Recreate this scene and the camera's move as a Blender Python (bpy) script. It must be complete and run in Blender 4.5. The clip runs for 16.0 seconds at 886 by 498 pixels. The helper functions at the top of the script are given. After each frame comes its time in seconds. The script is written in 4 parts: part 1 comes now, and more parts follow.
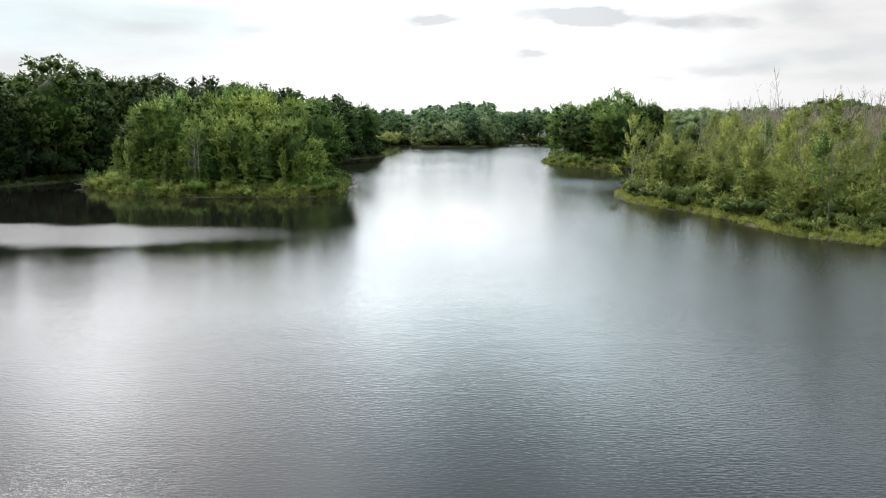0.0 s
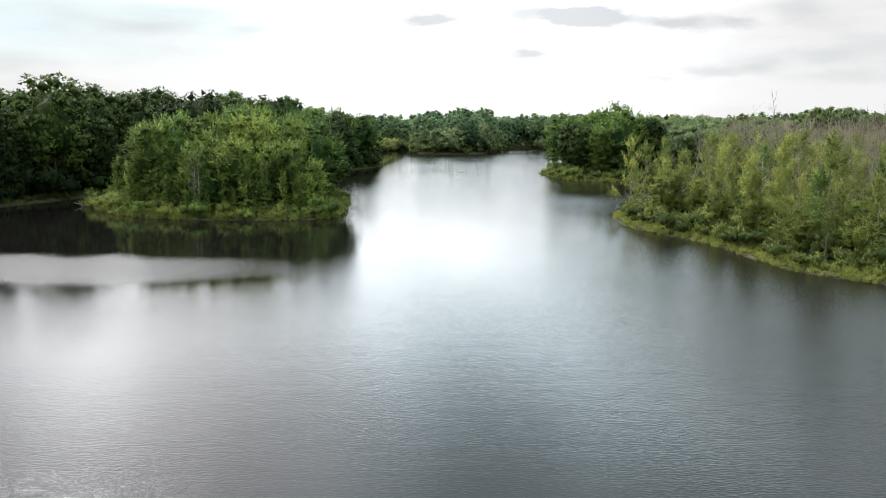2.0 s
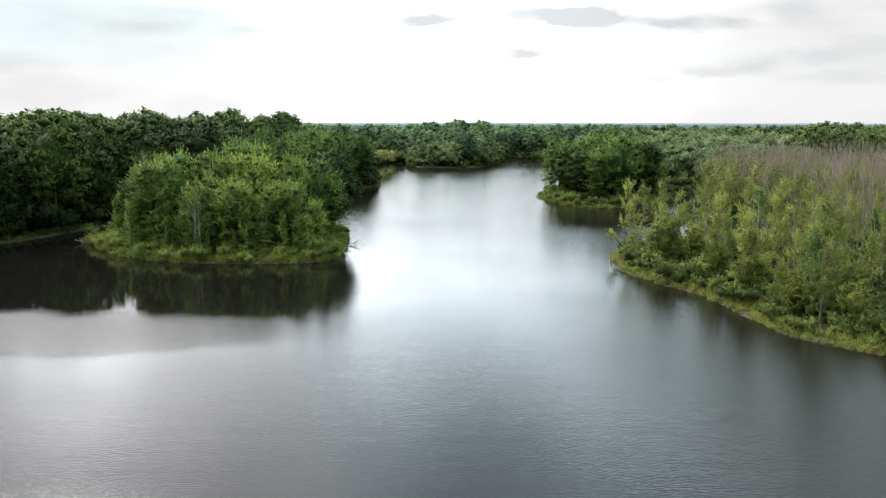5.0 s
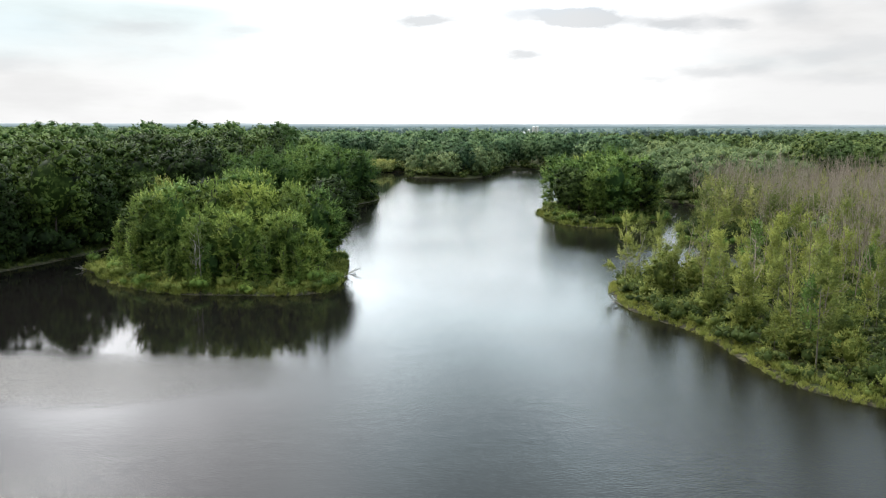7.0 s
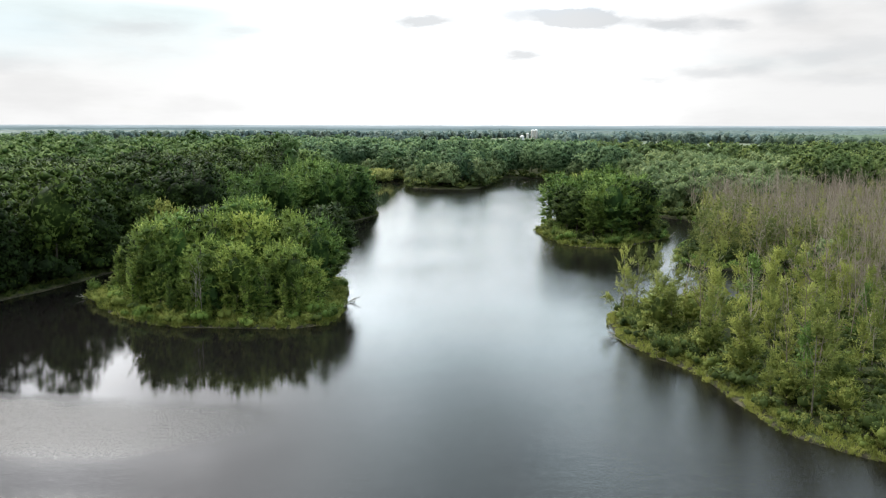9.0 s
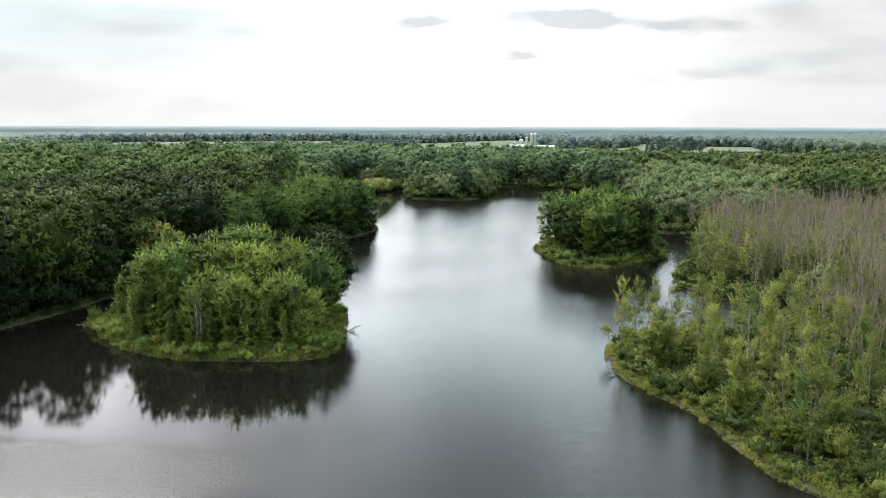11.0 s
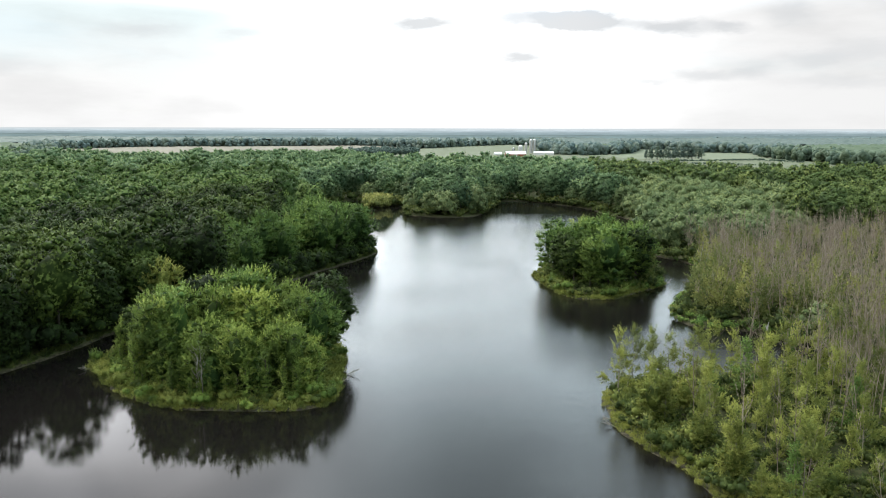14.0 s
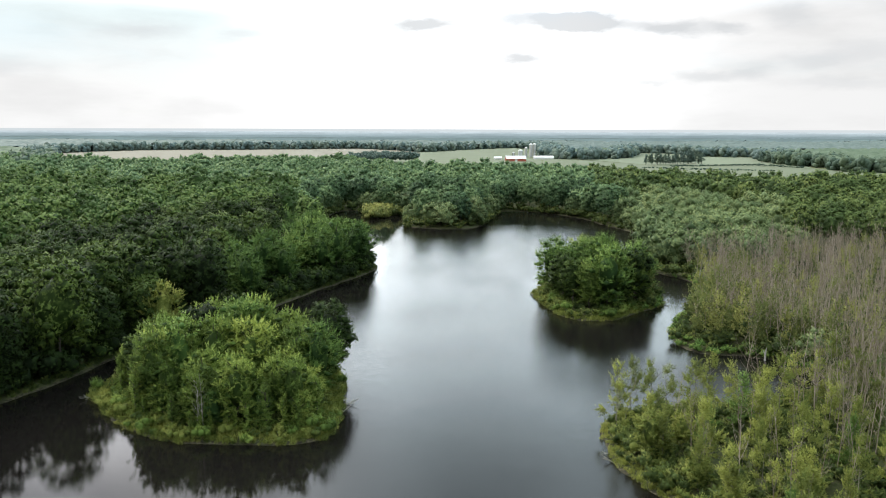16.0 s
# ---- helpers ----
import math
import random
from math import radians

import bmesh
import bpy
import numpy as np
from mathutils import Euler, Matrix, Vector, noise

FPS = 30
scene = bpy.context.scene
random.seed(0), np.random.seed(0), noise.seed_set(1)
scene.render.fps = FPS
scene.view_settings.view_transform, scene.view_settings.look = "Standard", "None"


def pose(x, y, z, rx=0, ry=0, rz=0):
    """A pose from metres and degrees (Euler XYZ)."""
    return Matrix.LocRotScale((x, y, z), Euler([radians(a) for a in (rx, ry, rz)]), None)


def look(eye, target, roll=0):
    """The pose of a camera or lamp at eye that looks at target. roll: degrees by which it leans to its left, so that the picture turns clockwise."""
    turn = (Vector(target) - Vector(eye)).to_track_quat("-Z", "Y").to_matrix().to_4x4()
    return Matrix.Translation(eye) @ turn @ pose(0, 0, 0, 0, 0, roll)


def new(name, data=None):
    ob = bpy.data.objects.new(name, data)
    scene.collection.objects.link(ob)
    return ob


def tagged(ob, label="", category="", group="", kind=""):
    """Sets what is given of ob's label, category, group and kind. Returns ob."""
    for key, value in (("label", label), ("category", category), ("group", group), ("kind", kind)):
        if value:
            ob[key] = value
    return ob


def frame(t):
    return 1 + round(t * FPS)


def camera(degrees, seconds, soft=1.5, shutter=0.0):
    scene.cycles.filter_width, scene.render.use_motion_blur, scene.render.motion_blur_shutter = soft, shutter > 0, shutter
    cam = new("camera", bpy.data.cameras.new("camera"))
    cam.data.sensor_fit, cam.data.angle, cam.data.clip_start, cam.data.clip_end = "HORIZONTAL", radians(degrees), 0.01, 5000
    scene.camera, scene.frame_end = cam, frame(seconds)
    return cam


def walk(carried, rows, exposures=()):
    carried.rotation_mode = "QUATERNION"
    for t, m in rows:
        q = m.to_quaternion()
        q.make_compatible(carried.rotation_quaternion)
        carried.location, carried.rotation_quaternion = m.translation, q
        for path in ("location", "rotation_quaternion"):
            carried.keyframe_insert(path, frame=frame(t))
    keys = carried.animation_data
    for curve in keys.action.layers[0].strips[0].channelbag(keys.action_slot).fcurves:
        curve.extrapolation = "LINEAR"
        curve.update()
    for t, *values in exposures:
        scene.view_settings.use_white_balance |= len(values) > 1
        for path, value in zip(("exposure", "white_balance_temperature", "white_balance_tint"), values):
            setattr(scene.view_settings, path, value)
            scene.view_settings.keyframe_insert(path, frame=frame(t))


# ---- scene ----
cam = camera(60.0, 16.0, soft=1.0)
# seconds, eye in metres, pitch, yaw and roll in degrees
PATH = [
    (0, 0.000, 0.000, 11.250, -9.197, 0.156, 0.021),
    (1, -0.171, 0.027, 12.901, -9.199, 0.052, 0.030),
    (2, -0.326, 0.056, 14.809, -9.198, -0.044, 0.039),
    (3, -0.463, 0.086, 16.922, -9.194, -0.133, 0.048),
    (4, -0.581, 0.119, 19.203, -9.187, -0.214, 0.056),
    (5, -0.683, 0.152, 21.610, -9.177, -0.288, 0.065),
    (6, -0.766, 0.189, 24.111, -9.165, -0.355, 0.074),
    (7, -0.833, 0.226, 26.681, -9.150, -0.414, 0.083),
    (8, -0.881, 0.265, 29.296, -9.131, -0.465, 0.091),
    (9, -0.912, 0.306, 31.938, -9.111, -0.509, 0.100),
    (10, -0.926, 0.349, 34.596, -9.087, -0.546, 0.109),
    (11, -0.922, 0.393, 37.262, -9.061, -0.575, 0.117),
    (12, -0.900, 0.439, 39.936, -9.031, -0.597, 0.126),
    (13, -0.861, 0.486, 42.620, -8.999, -0.611, 0.135),
    (14, -0.805, 0.536, 45.323, -8.964, -0.618, 0.144),
    (15, -0.730, 0.587, 48.055, -8.927, -0.618, 0.152),
    (16, -0.639, 0.640, 50.839, -8.886, -0.610, 0.161),
]
walk(cam, [(t, pose(x, y, z, 90 + pitch, 0, yaw) @ pose(0, 0, 0, 0, 0, roll)) for t, x, y, z, pitch, yaw, roll in PATH])

# ---- light: bright overcast, the sun behind thin cloud on the left ----
SUN_AZ, SUN_EL = -34.0, 42.0      # degrees from the view axis (+y), positive to the right; height
sun_dir = Vector((math.sin(radians(SUN_AZ)) * math.cos(radians(SUN_EL)), math.cos(radians(SUN_AZ)) * math.cos(radians(SUN_EL)), math.sin(radians(SUN_EL))))
sun = new("sun", bpy.data.lights.new("sun", "SUN"))
sun.data.energy, sun.data.angle, sun.data.color = 3.1, radians(30), (1.0, 0.98, 0.93)
sun.matrix_world = look(sun_dir * 100, (0, 0, 0))


class Nodes:
    """A short way to write node trees."""

    def __init__(self, tree):
        self.tree = tree
        tree.nodes.clear()

    def add(self, kind, props=None, **inputs):
        n = self.tree.nodes.new(kind)
        for k, v in (props or {}).items():
            setattr(n, k, v)
        for k, v in inputs.items():
            self.put(n.inputs[int(k[1:])] if k[0] == "i" and k[1:].isdigit() else n.inputs[k.replace("_", " ")], v)
        return n

    def put(self, socket, v):
        if isinstance(v, bpy.types.NodeSocket):
            self.tree.links.new(v, socket)
        elif isinstance(v, bpy.types.Node):
            self.tree.links.new(v.outputs[0], socket)
        else:
            socket.default_value = v

    def math(self, op, a, b=0.0, c=0.0, clamp=False):
        return self.add("ShaderNodeMath", {"operation": op, "use_clamp": clamp}, i0=a, i1=b, i2=c).outputs[0]

    def vmath(self, op, a, b=(0, 0, 0)):
        n = self.add("ShaderNodeVectorMath", {"operation": op}, i0=a, i1=b)
        return n.outputs[1] if op in ("LENGTH", "DOT_PRODUCT", "DISTANCE") else n.outputs[0]

    def mix(self, f, a, b, blend="MIX"):
        n = self.add("ShaderNodeMix", {"data_type": "RGBA", "blend_type": blend})
        self.put(n.inputs[0], f), self.put(n.inputs[6], a), self.put(n.inputs[7], b)
        return n.outputs[2]

    def ramp(self, v, lo, hi, a=0.0, b=1.0):
        return self.add("ShaderNodeMapRange", {"interpolation_type": "SMOOTHSTEP"}, i0=v, i1=lo, i2=hi, i3=a, i4=b).outputs[0]

    def noise(self, vec, scale, detail=3.0, rough=0.55):
        return self.add("ShaderNodeTexNoise", None, Vector=vec, Scale=scale, Detail=detail, Roughness=rough).outputs[0]

    def map(self, vec, scale=(1, 1, 1), loc=(0, 0, 0)):
        return self.add("ShaderNodeMapping", None, Vector=vec, Location=loc, Scale=scale).outputs[0]


def rgb(r, g, b):
    return (r, g, b, 1.0)


world = bpy.data.worlds.new("overcast_sky")
scene.world = world
world.use_nodes = True
w = Nodes(world.node_tree)
way = w.add("ShaderNodeTexCoord").outputs["Generated"]
sky = w.add("ShaderNodeTexSky", {"sky_type": "NISHITA", "sun_disc": False, "sun_elevation": radians(SUN_EL), "sun_rotation": radians(SUN_AZ), "air_density": 1.2, "dust_density": 0.6})
split = w.add("ShaderNodeSeparateXYZ", None, Vector=way)
up = w.math("MAXIMUM", split.outputs[2], 0.0)
clear = w.mix(1.0, sky.outputs[0], rgb(0.078, 0.10, 0.125), "MULTIPLY")
# cloud sheet: white, with a wide glow round the hidden sun, greyer overhead
glow = w.math("POWER", w.math("MAXIMUM", w.vmath("DOT_PRODUCT", way, tuple(sun_dir)), 0.0), 5.0)
flat = w.map(way, (1.0, 1.0, 5.0))
big = w.noise(w.map(way, (1.0, 1.0, 1.5), (3.1, 0.4, 0.0)), 4.2, 3.0, 0.45)
sheet = w.math("ADD", w.math("MULTIPLY_ADD", glow, 0.45, 0.82), w.math("ADD", w.ramp(up, 0.14, 0.32, 0.0, 0.75), w.ramp(up, 0.4, 0.85, 0.0, 0.7)))
sheet = w.math("MULTIPLY", sheet, w.ramp(w.math("MULTIPLY", split.outputs[0], w.ramp(up, 0.2, 0.35)), 0.08, 0.3, 1.0, 0.8))


def lobe_sum(rows):
    """Places where the cloud is thinner: azimuth, height, tightness, gain."""
    total = 0.0
    for az, el, tight, gain in rows:
        d = (math.sin(radians(az)) * math.cos(radians(el)), math.cos(radians(az)) * math.cos(radians(el)), math.sin(radians(el)))
        total = w.math("MULTIPLY_ADD", w.math("POWER", w.math("MAXIMUM", w.vmath("DOT_PRODUCT", way, d), 0.0), tight), gain, total)
    return total


# thinner, brighter cloud straight ahead and to the left of it
ahead = lobe_sum(((0.0, 6.0, 60.0, 1.4), (7.0, 7.0, 90.0, 0.5), (-4.0, 10.0, 110.0, 1.2), (5.0, 10.0, 110.0, 1.1), (11.0, 10.0, 110.0, 0.8), (4.0, 5.5, 220.0, 0.8), (9.5, 6.0, 220.0, 0.7)))
sheet = w.math("ADD", sheet, w.math("ADD", ahead, lobe_sum(((-24.0, 20.0, 70.0, 1.4), (-22.0, 14.0, 95.0, 1.3), (-8.0, 12.0, 90.0, 0.7), (-7.0, 20.0, 50.0, 0.7), (20.0, 11.0, 50.0, 0.7), (27.0, 20.0, 45.0, 0.15)))))
away = w.vmath("DOT_PRODUCT", way, (-0.28, 0.96, 0.0))
sheet = w.math("MULTIPLY", sheet, w.ramp(away, -0.7, 0.5, 0.85, 1.0))
patchy = w.ramp(up, 0.06, 0.26, 0.18, 0.28)
sheet = w.math("MULTIPLY", sheet, w.math("MULTIPLY_ADD", w.ramp(big, 0.3, 0.7, -1.0, 1.0), patchy, 1.0))
thin = w.math("MULTIPLY", w.math("MULTIPLY", w.ramp(up, 0.03, 0.1), w.ramp(split.outputs[0], 0.1, -0.3)), w.ramp(w.noise(w.map(way, (1.0, 1.0, 4.0), (2, 5, 3)), 5.0, 3.0), 0.42, 0.62))
cloud = w.mix(w.ramp(up, 0.05, 0.30), w.mix(thin, rgb(1.0, 1.0, 1.0), rgb(0.88, 0.97, 1.0)), w.mix(w.ramp(split.outputs[0], -0.32, 0.05), rgb(0.95, 0.957, 0.985), rgb(0.765, 0.925, 1.0)))
cloud = w.mix(1.0, cloud, w.add("ShaderNodeCombineXYZ", None, i0=sheet, i1=sheet, i2=sheet).outputs[0], "MULTIPLY")
# small grey clouds low over the far woods: azimuth tangent, height tangent, half width, half height, depth
drift = w.math("MAXIMUM", split.outputs[1], 0.05)
u = w.math("DIVIDE", split.outputs[0], drift)
v = w.math("DIVIDE", split.outputs[2], drift)
ragged = w.noise(w.map(way, (1.0, 1.0, 3.0)), 26.0, 5.0, 0.6)
ragged2 = w.noise(w.map(way, (1.0, 1.0, 3.0), (7, 3, 1)), 26.0, 5.0, 0.6)
u = w.math("MULTIPLY_ADD", w.math("SUBTRACT", ragged, 0.5), 0.045, u)
v = w.math("MULTIPLY_ADD", w.math("SUBTRACT", ragged2, 0.5), 0.020, v)
GREY = [(-0.022, 0.130, 0.050, 0.012, 0.95), (0.112, 0.138, 0.078, 0.017, 0.87), (0.208, 0.132, 0.055, 0.014, 0.97), (0.305, 0.127, 0.040, 0.010, 0.95),
        (0.372, 0.127, 0.022, 0.006, 0.8), (0.106, 0.090, 0.046, 0.014, 0.93), (0.343, 0.068, 0.05, 0.007, 0.55), (0.482, 0.088, 0.04, 0.009, 0.5),
        (-0.37, 0.122, 0.05, 0.009, 0.5), (-0.243, 0.117, 0.032, 0.008, 0.45), (-0.556, 0.081, 0.06, 0.011, 0.5), (0.452, 0.144, 0.03, 0.012, 0.6),
        (0.409, 0.074, 0.025, 0.009, 0.5), (0.27, 0.058, 0.03, 0.004, 0.5), (0.174, 0.055, 0.04, 0.004, 0.4), (0.55, 0.10, 0.05, 0.012, 0.5), (0.52, 0.06, 0.06, 0.006, 0.35)]
grey = 0.0
for cu, cv, su, sv, depth in GREY:
    du = w.math("DIVIDE", w.math("SUBTRACT", u, cu), su * 1.2)
    dv = w.math("DIVIDE", w.math("SUBTRACT", v, cv), sv * 1.3)
    r = w.math("SQRT", w.math("ADD", w.math("MULTIPLY", du, du), w.math("MULTIPLY", dv, dv)))
    grey = w.math("ADD", grey, w.ramp(r, 0.1, 1.5, depth * 1.1, 0.0))
grey = w.math("MINIMUM", grey, 1.0)
# the sheet low over the land: even, with faint streaks
streak = w.noise(w.map(way, (1.0, 1.0, 4.0), (1.3, 0.2, 4.0)), 5.0, 5.0, 0.55)
low_tone = w.math("MULTIPLY", w.ramp(streak, 0.3, 0.62, 0.86, 0.98), w.ramp(split.outputs[0], 0.05, 0.45, 1.0, 0.93))
low_tone = w.math("ADD", low_tone, w.math("MULTIPLY", ahead, 0.42))
low_col = w.mix(w.math("MULTIPLY", w.ramp(up, 0.05, 0.14), w.ramp(split.outputs[0], 0.1, -0.3)), rgb(1.0, 1.0, 1.0), rgb(0.88, 0.985, 1.0))
low_col = w.mix(1.0, low_col, w.add("ShaderNodeCombineXYZ", None, i0=low_tone, i1=low_tone, i2=low_tone).outputs[0], "MULTIPLY")
cloud = w.mix(w.ramp(up, 0.13, 0.18), low_col, cloud)
cloud = w.mix(w.math("MULTIPLY", grey, 0.93), cloud, rgb(0.68, 0.70, 0.72))
cover = w.ramp(w.noise(flat, 3.4, 5.0, 0.55), 0.30, 0.56, 0.84, 1.0)
# the last land before the horizon, lost in the haze
land = w.ramp(split.outputs[2], -0.0006, 0.0004, 1.0, 0.0)
back = w.add("ShaderNodeBackground", None, Color=w.mix(land, w.mix(cover, clear, cloud), rgb(0.68, 0.74, 0.77)), Strength=1.0)
w.add("ShaderNodeOutputWorld", None, Surface=back.outputs[0])

# ---- materials ----
def material(name):
    m = bpy.data.materials.new(name)
    m.use_nodes = True
    return m, Nodes(m.node_tree)


def finish(n, shader):
    n.add("ShaderNodeOutputMaterial", None, Surface=shader)


def foliage(name, dark, mid, light, through_leaf=0.3, crown=0.11, speckle=0.6):
    """Leaves: colour changes from leaf to leaf, from bough to bough and from tree to tree, and low tone paints shade
    inside crowns; some light passes through.
    """
    m, n = material(name)
    at = n.add("ShaderNodeNewGeometry")
    tree = n.add("ShaderNodeObjectInfo").outputs["Random"]
    leaf = at.outputs["Random Per Island"]
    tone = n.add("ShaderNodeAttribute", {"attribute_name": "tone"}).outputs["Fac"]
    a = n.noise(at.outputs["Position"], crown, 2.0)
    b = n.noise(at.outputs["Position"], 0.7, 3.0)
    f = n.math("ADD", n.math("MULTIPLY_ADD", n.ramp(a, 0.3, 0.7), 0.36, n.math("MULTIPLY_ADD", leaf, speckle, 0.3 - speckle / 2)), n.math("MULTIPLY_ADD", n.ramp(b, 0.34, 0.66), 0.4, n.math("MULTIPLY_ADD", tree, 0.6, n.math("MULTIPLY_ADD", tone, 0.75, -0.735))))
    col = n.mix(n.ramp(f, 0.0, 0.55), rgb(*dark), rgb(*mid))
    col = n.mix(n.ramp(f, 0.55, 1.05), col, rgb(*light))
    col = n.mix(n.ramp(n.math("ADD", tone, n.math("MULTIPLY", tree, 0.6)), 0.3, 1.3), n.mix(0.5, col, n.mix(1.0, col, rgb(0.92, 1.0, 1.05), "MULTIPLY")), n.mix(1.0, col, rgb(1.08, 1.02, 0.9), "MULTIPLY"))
    face = n.add("ShaderNodeBsdfPrincipled", None, Base_Color=col, Roughness=0.7, Specular_IOR_Level=0.1)
    back_lit = n.add("ShaderNodeBsdfTranslucent", None, Color=n.mix(0.5, col, rgb(*light)))
    finish(n, n.add("ShaderNodeMixShader", None, i0=through_leaf, i1=face.outputs[0], i2=back_lit.outputs[0]).outputs[0])
    return m


def bark(name, a, b, scale=2.0):
    m, n = material(name)
    at = n.add("ShaderNodeNewGeometry").outputs["Position"]
    tone = n.noise(n.map(at, (1, 1, 0.25)), scale, 4.0)
    tree = n.add("ShaderNodeObjectInfo").outputs["Random"]
    col = n.mix(n.ramp(n.math("MULTIPLY_ADD", tree, 0.3, n.math("SUBTRACT", tone, 0.15)), 0.3, 0.7), rgb(*a), rgb(*b))
    s = n.add("ShaderNodeBsdfPrincipled", None, Base_Color=col, Roughness=0.9, Specular_IOR_Level=0.15)
    finish(n, s.outputs[0])
    return m


def plain(name, col, rough=0.6, metal=0.0, vary=0.12, scale=0.6):
    m, n = material(name)
    at = n.add("ShaderNodeNewGeometry").outputs["Position"]
    f = n.math("MULTIPLY_ADD", n.noise(at, scale, 5.0), 2 * vary, 1 - vary)
    c = n.mix(1.0, rgb(*col), n.add("ShaderNodeCombineXYZ", None, i0=f, i1=f, i2=f).outputs[0], "MULTIPLY")
    s = n.add("ShaderNodeBsdfPrincipled", None, Base_Color=c, Roughness=rough, Metallic=metal)
    finish(n, s.outputs[0])
    return m


LEAF_MAPLE = foliage("maple_leaves", (0.036, 0.063, 0.014), (0.128, 0.196, 0.040), (0.330, 0.410, 0.100), 0.3, 0.11, 0.32)
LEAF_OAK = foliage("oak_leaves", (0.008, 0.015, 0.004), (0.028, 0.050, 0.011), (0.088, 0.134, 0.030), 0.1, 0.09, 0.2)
LEAF_GREEN = foliage("broad_leaves", (0.026, 0.055, 0.015), (0.084, 0.153, 0.035), (0.205, 0.305, 0.080), 0.22, 0.09, 0.32)
LEAF_WOOD = foliage("woodland_leaves", (0.018, 0.038, 0.012), (0.056, 0.103, 0.029), (0.130, 0.200, 0.062), 0.2, 0.05, 0.2)
LEAF_WILLOW = foliage("willow_leaves", (0.060, 0.092, 0.038), (0.128, 0.176, 0.073), (0.220, 0.280, 0.125), 0.2, 0.11, 0.2)
LEAF_POPLAR = foliage("poplar_leaves", (0.042, 0.055, 0.015), (0.140, 0.170, 0.041), (0.345, 0.382, 0.108), 0.5, 0.11, 0.32)
LEAF_SHORE = foliage("shore_leaves", (0.046, 0.070, 0.018), (0.155, 0.190, 0.042), (0.31, 0.34, 0.095), 0.34, 0.32, 0.2)
LEAF_UNDER = foliage("undergrowth_leaves", (0.028, 0.044, 0.014), (0.074, 0.104, 0.028), (0.17, 0.20, 0.062), 0.32, 0.2, 0.2)
# FAR, EDGE, BEYOND, DIM and HAZE have distance haze painted in
LEAF_FAR = foliage("hazed_woodland_leaves", (0.082, 0.122, 0.105), (0.112, 0.160, 0.132), (0.145, 0.20, 0.155), 0.15, 0.04, 0.2)
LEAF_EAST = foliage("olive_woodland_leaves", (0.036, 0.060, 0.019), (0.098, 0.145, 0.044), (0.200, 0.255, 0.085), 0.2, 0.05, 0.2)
LEAF_EDGE = foliage("hazed_edge_leaves", (0.105, 0.152, 0.146), (0.128, 0.180, 0.168), (0.155, 0.210, 0.190), 0.1, 0.04, 0.2)
LEAF_BEYOND = foliage("hazed_forest_leaves", (0.038, 0.070, 0.036), (0.098, 0.165, 0.076), (0.190, 0.280, 0.132), 0.2, 0.05, 0.2)
LEAF_DIM = foliage("hazed_wood_leaves", (0.055, 0.088, 0.066), (0.078, 0.118, 0.086), (0.105, 0.150, 0.104), 0.1, 0.04, 0.2)
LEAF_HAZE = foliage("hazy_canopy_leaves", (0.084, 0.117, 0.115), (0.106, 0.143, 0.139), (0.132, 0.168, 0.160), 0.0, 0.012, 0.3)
LEAF_ALDER = foliage("alder_leaves", (0.060, 0.078, 0.024), (0.150, 0.178, 0.054), (0.30, 0.32, 0.110), 0.42, 0.11, 0.2)
BARK_DARK = bark("dark_bark", (0.05, 0.042, 0.034), (0.11, 0.095, 0.078))
BARK_PALE = bark("pale_bark", (0.22, 0.21, 0.17), (0.42, 0.40, 0.34))
BARK_DEAD = bark("weathered_dead_wood", (0.195, 0.160, 0.122), (0.39, 0.33, 0.262))
BARK_POPLAR = bark("poplar_bark", (0.11, 0.10, 0.075), (0.26, 0.24, 0.19))


def ground_material():
    m, n = material("forest_floor_and_meadow")
    at = n.add("ShaderNodeNewGeometry").outputs["Position"]
    a, b, c = n.noise(at, 0.03, 4.0), n.noise(at, 0.4, 4.0), n.noise(at, 4.0, 4.0)
    col = n.mix(n.ramp(b, 0.35, 0.65), rgb(0.035, 0.05, 0.018), rgb(0.075, 0.085, 0.032))
    col = n.mix(n.ramp(c, 0.45, 0.75), col, rgb(0.10, 0.082, 0.05))
    z = n.add("ShaderNodeSeparateXYZ", None, Vector=at).outputs[2]
    mud = n.math("MULTIPLY", n.ramp(z, 0.32, 0.1), n.ramp(b, 0.3, 0.6, 0.6, 1.0))
    straw = n.mix(n.ramp(n.noise(at, 1.7, 5.0, 0.65), 0.46, 0.6), rgb(0.030, 0.027, 0.019), rgb(0.105, 0.092, 0.058))
    col = n.mix(mud, col, straw)
    grass = n.mix(n.ramp(n.noise(at, 0.012, 4.0), 0.4, 0.6), rgb(0.10, 0.125, 0.058), rgb(0.135, 0.15, 0.075))
    col = n.mix(n.ramp(n.vmath("LENGTH", at), 620.0, 760.0), col, grass)
    # past 1500 m distance haze is painted into the ground colour
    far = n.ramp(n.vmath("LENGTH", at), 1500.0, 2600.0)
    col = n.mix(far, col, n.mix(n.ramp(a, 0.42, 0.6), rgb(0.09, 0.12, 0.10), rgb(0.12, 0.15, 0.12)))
    bump = n.add("ShaderNodeBump", None, Strength=0.5, Distance=0.1, Height=c)
    s = n.add("ShaderNodeBsdfPrincipled", None, Base_Color=col, Roughness=0.95, Specular_IOR_Level=0.1, Normal=bump.outputs[0])
    finish(n, s.outputs[0])
    return m


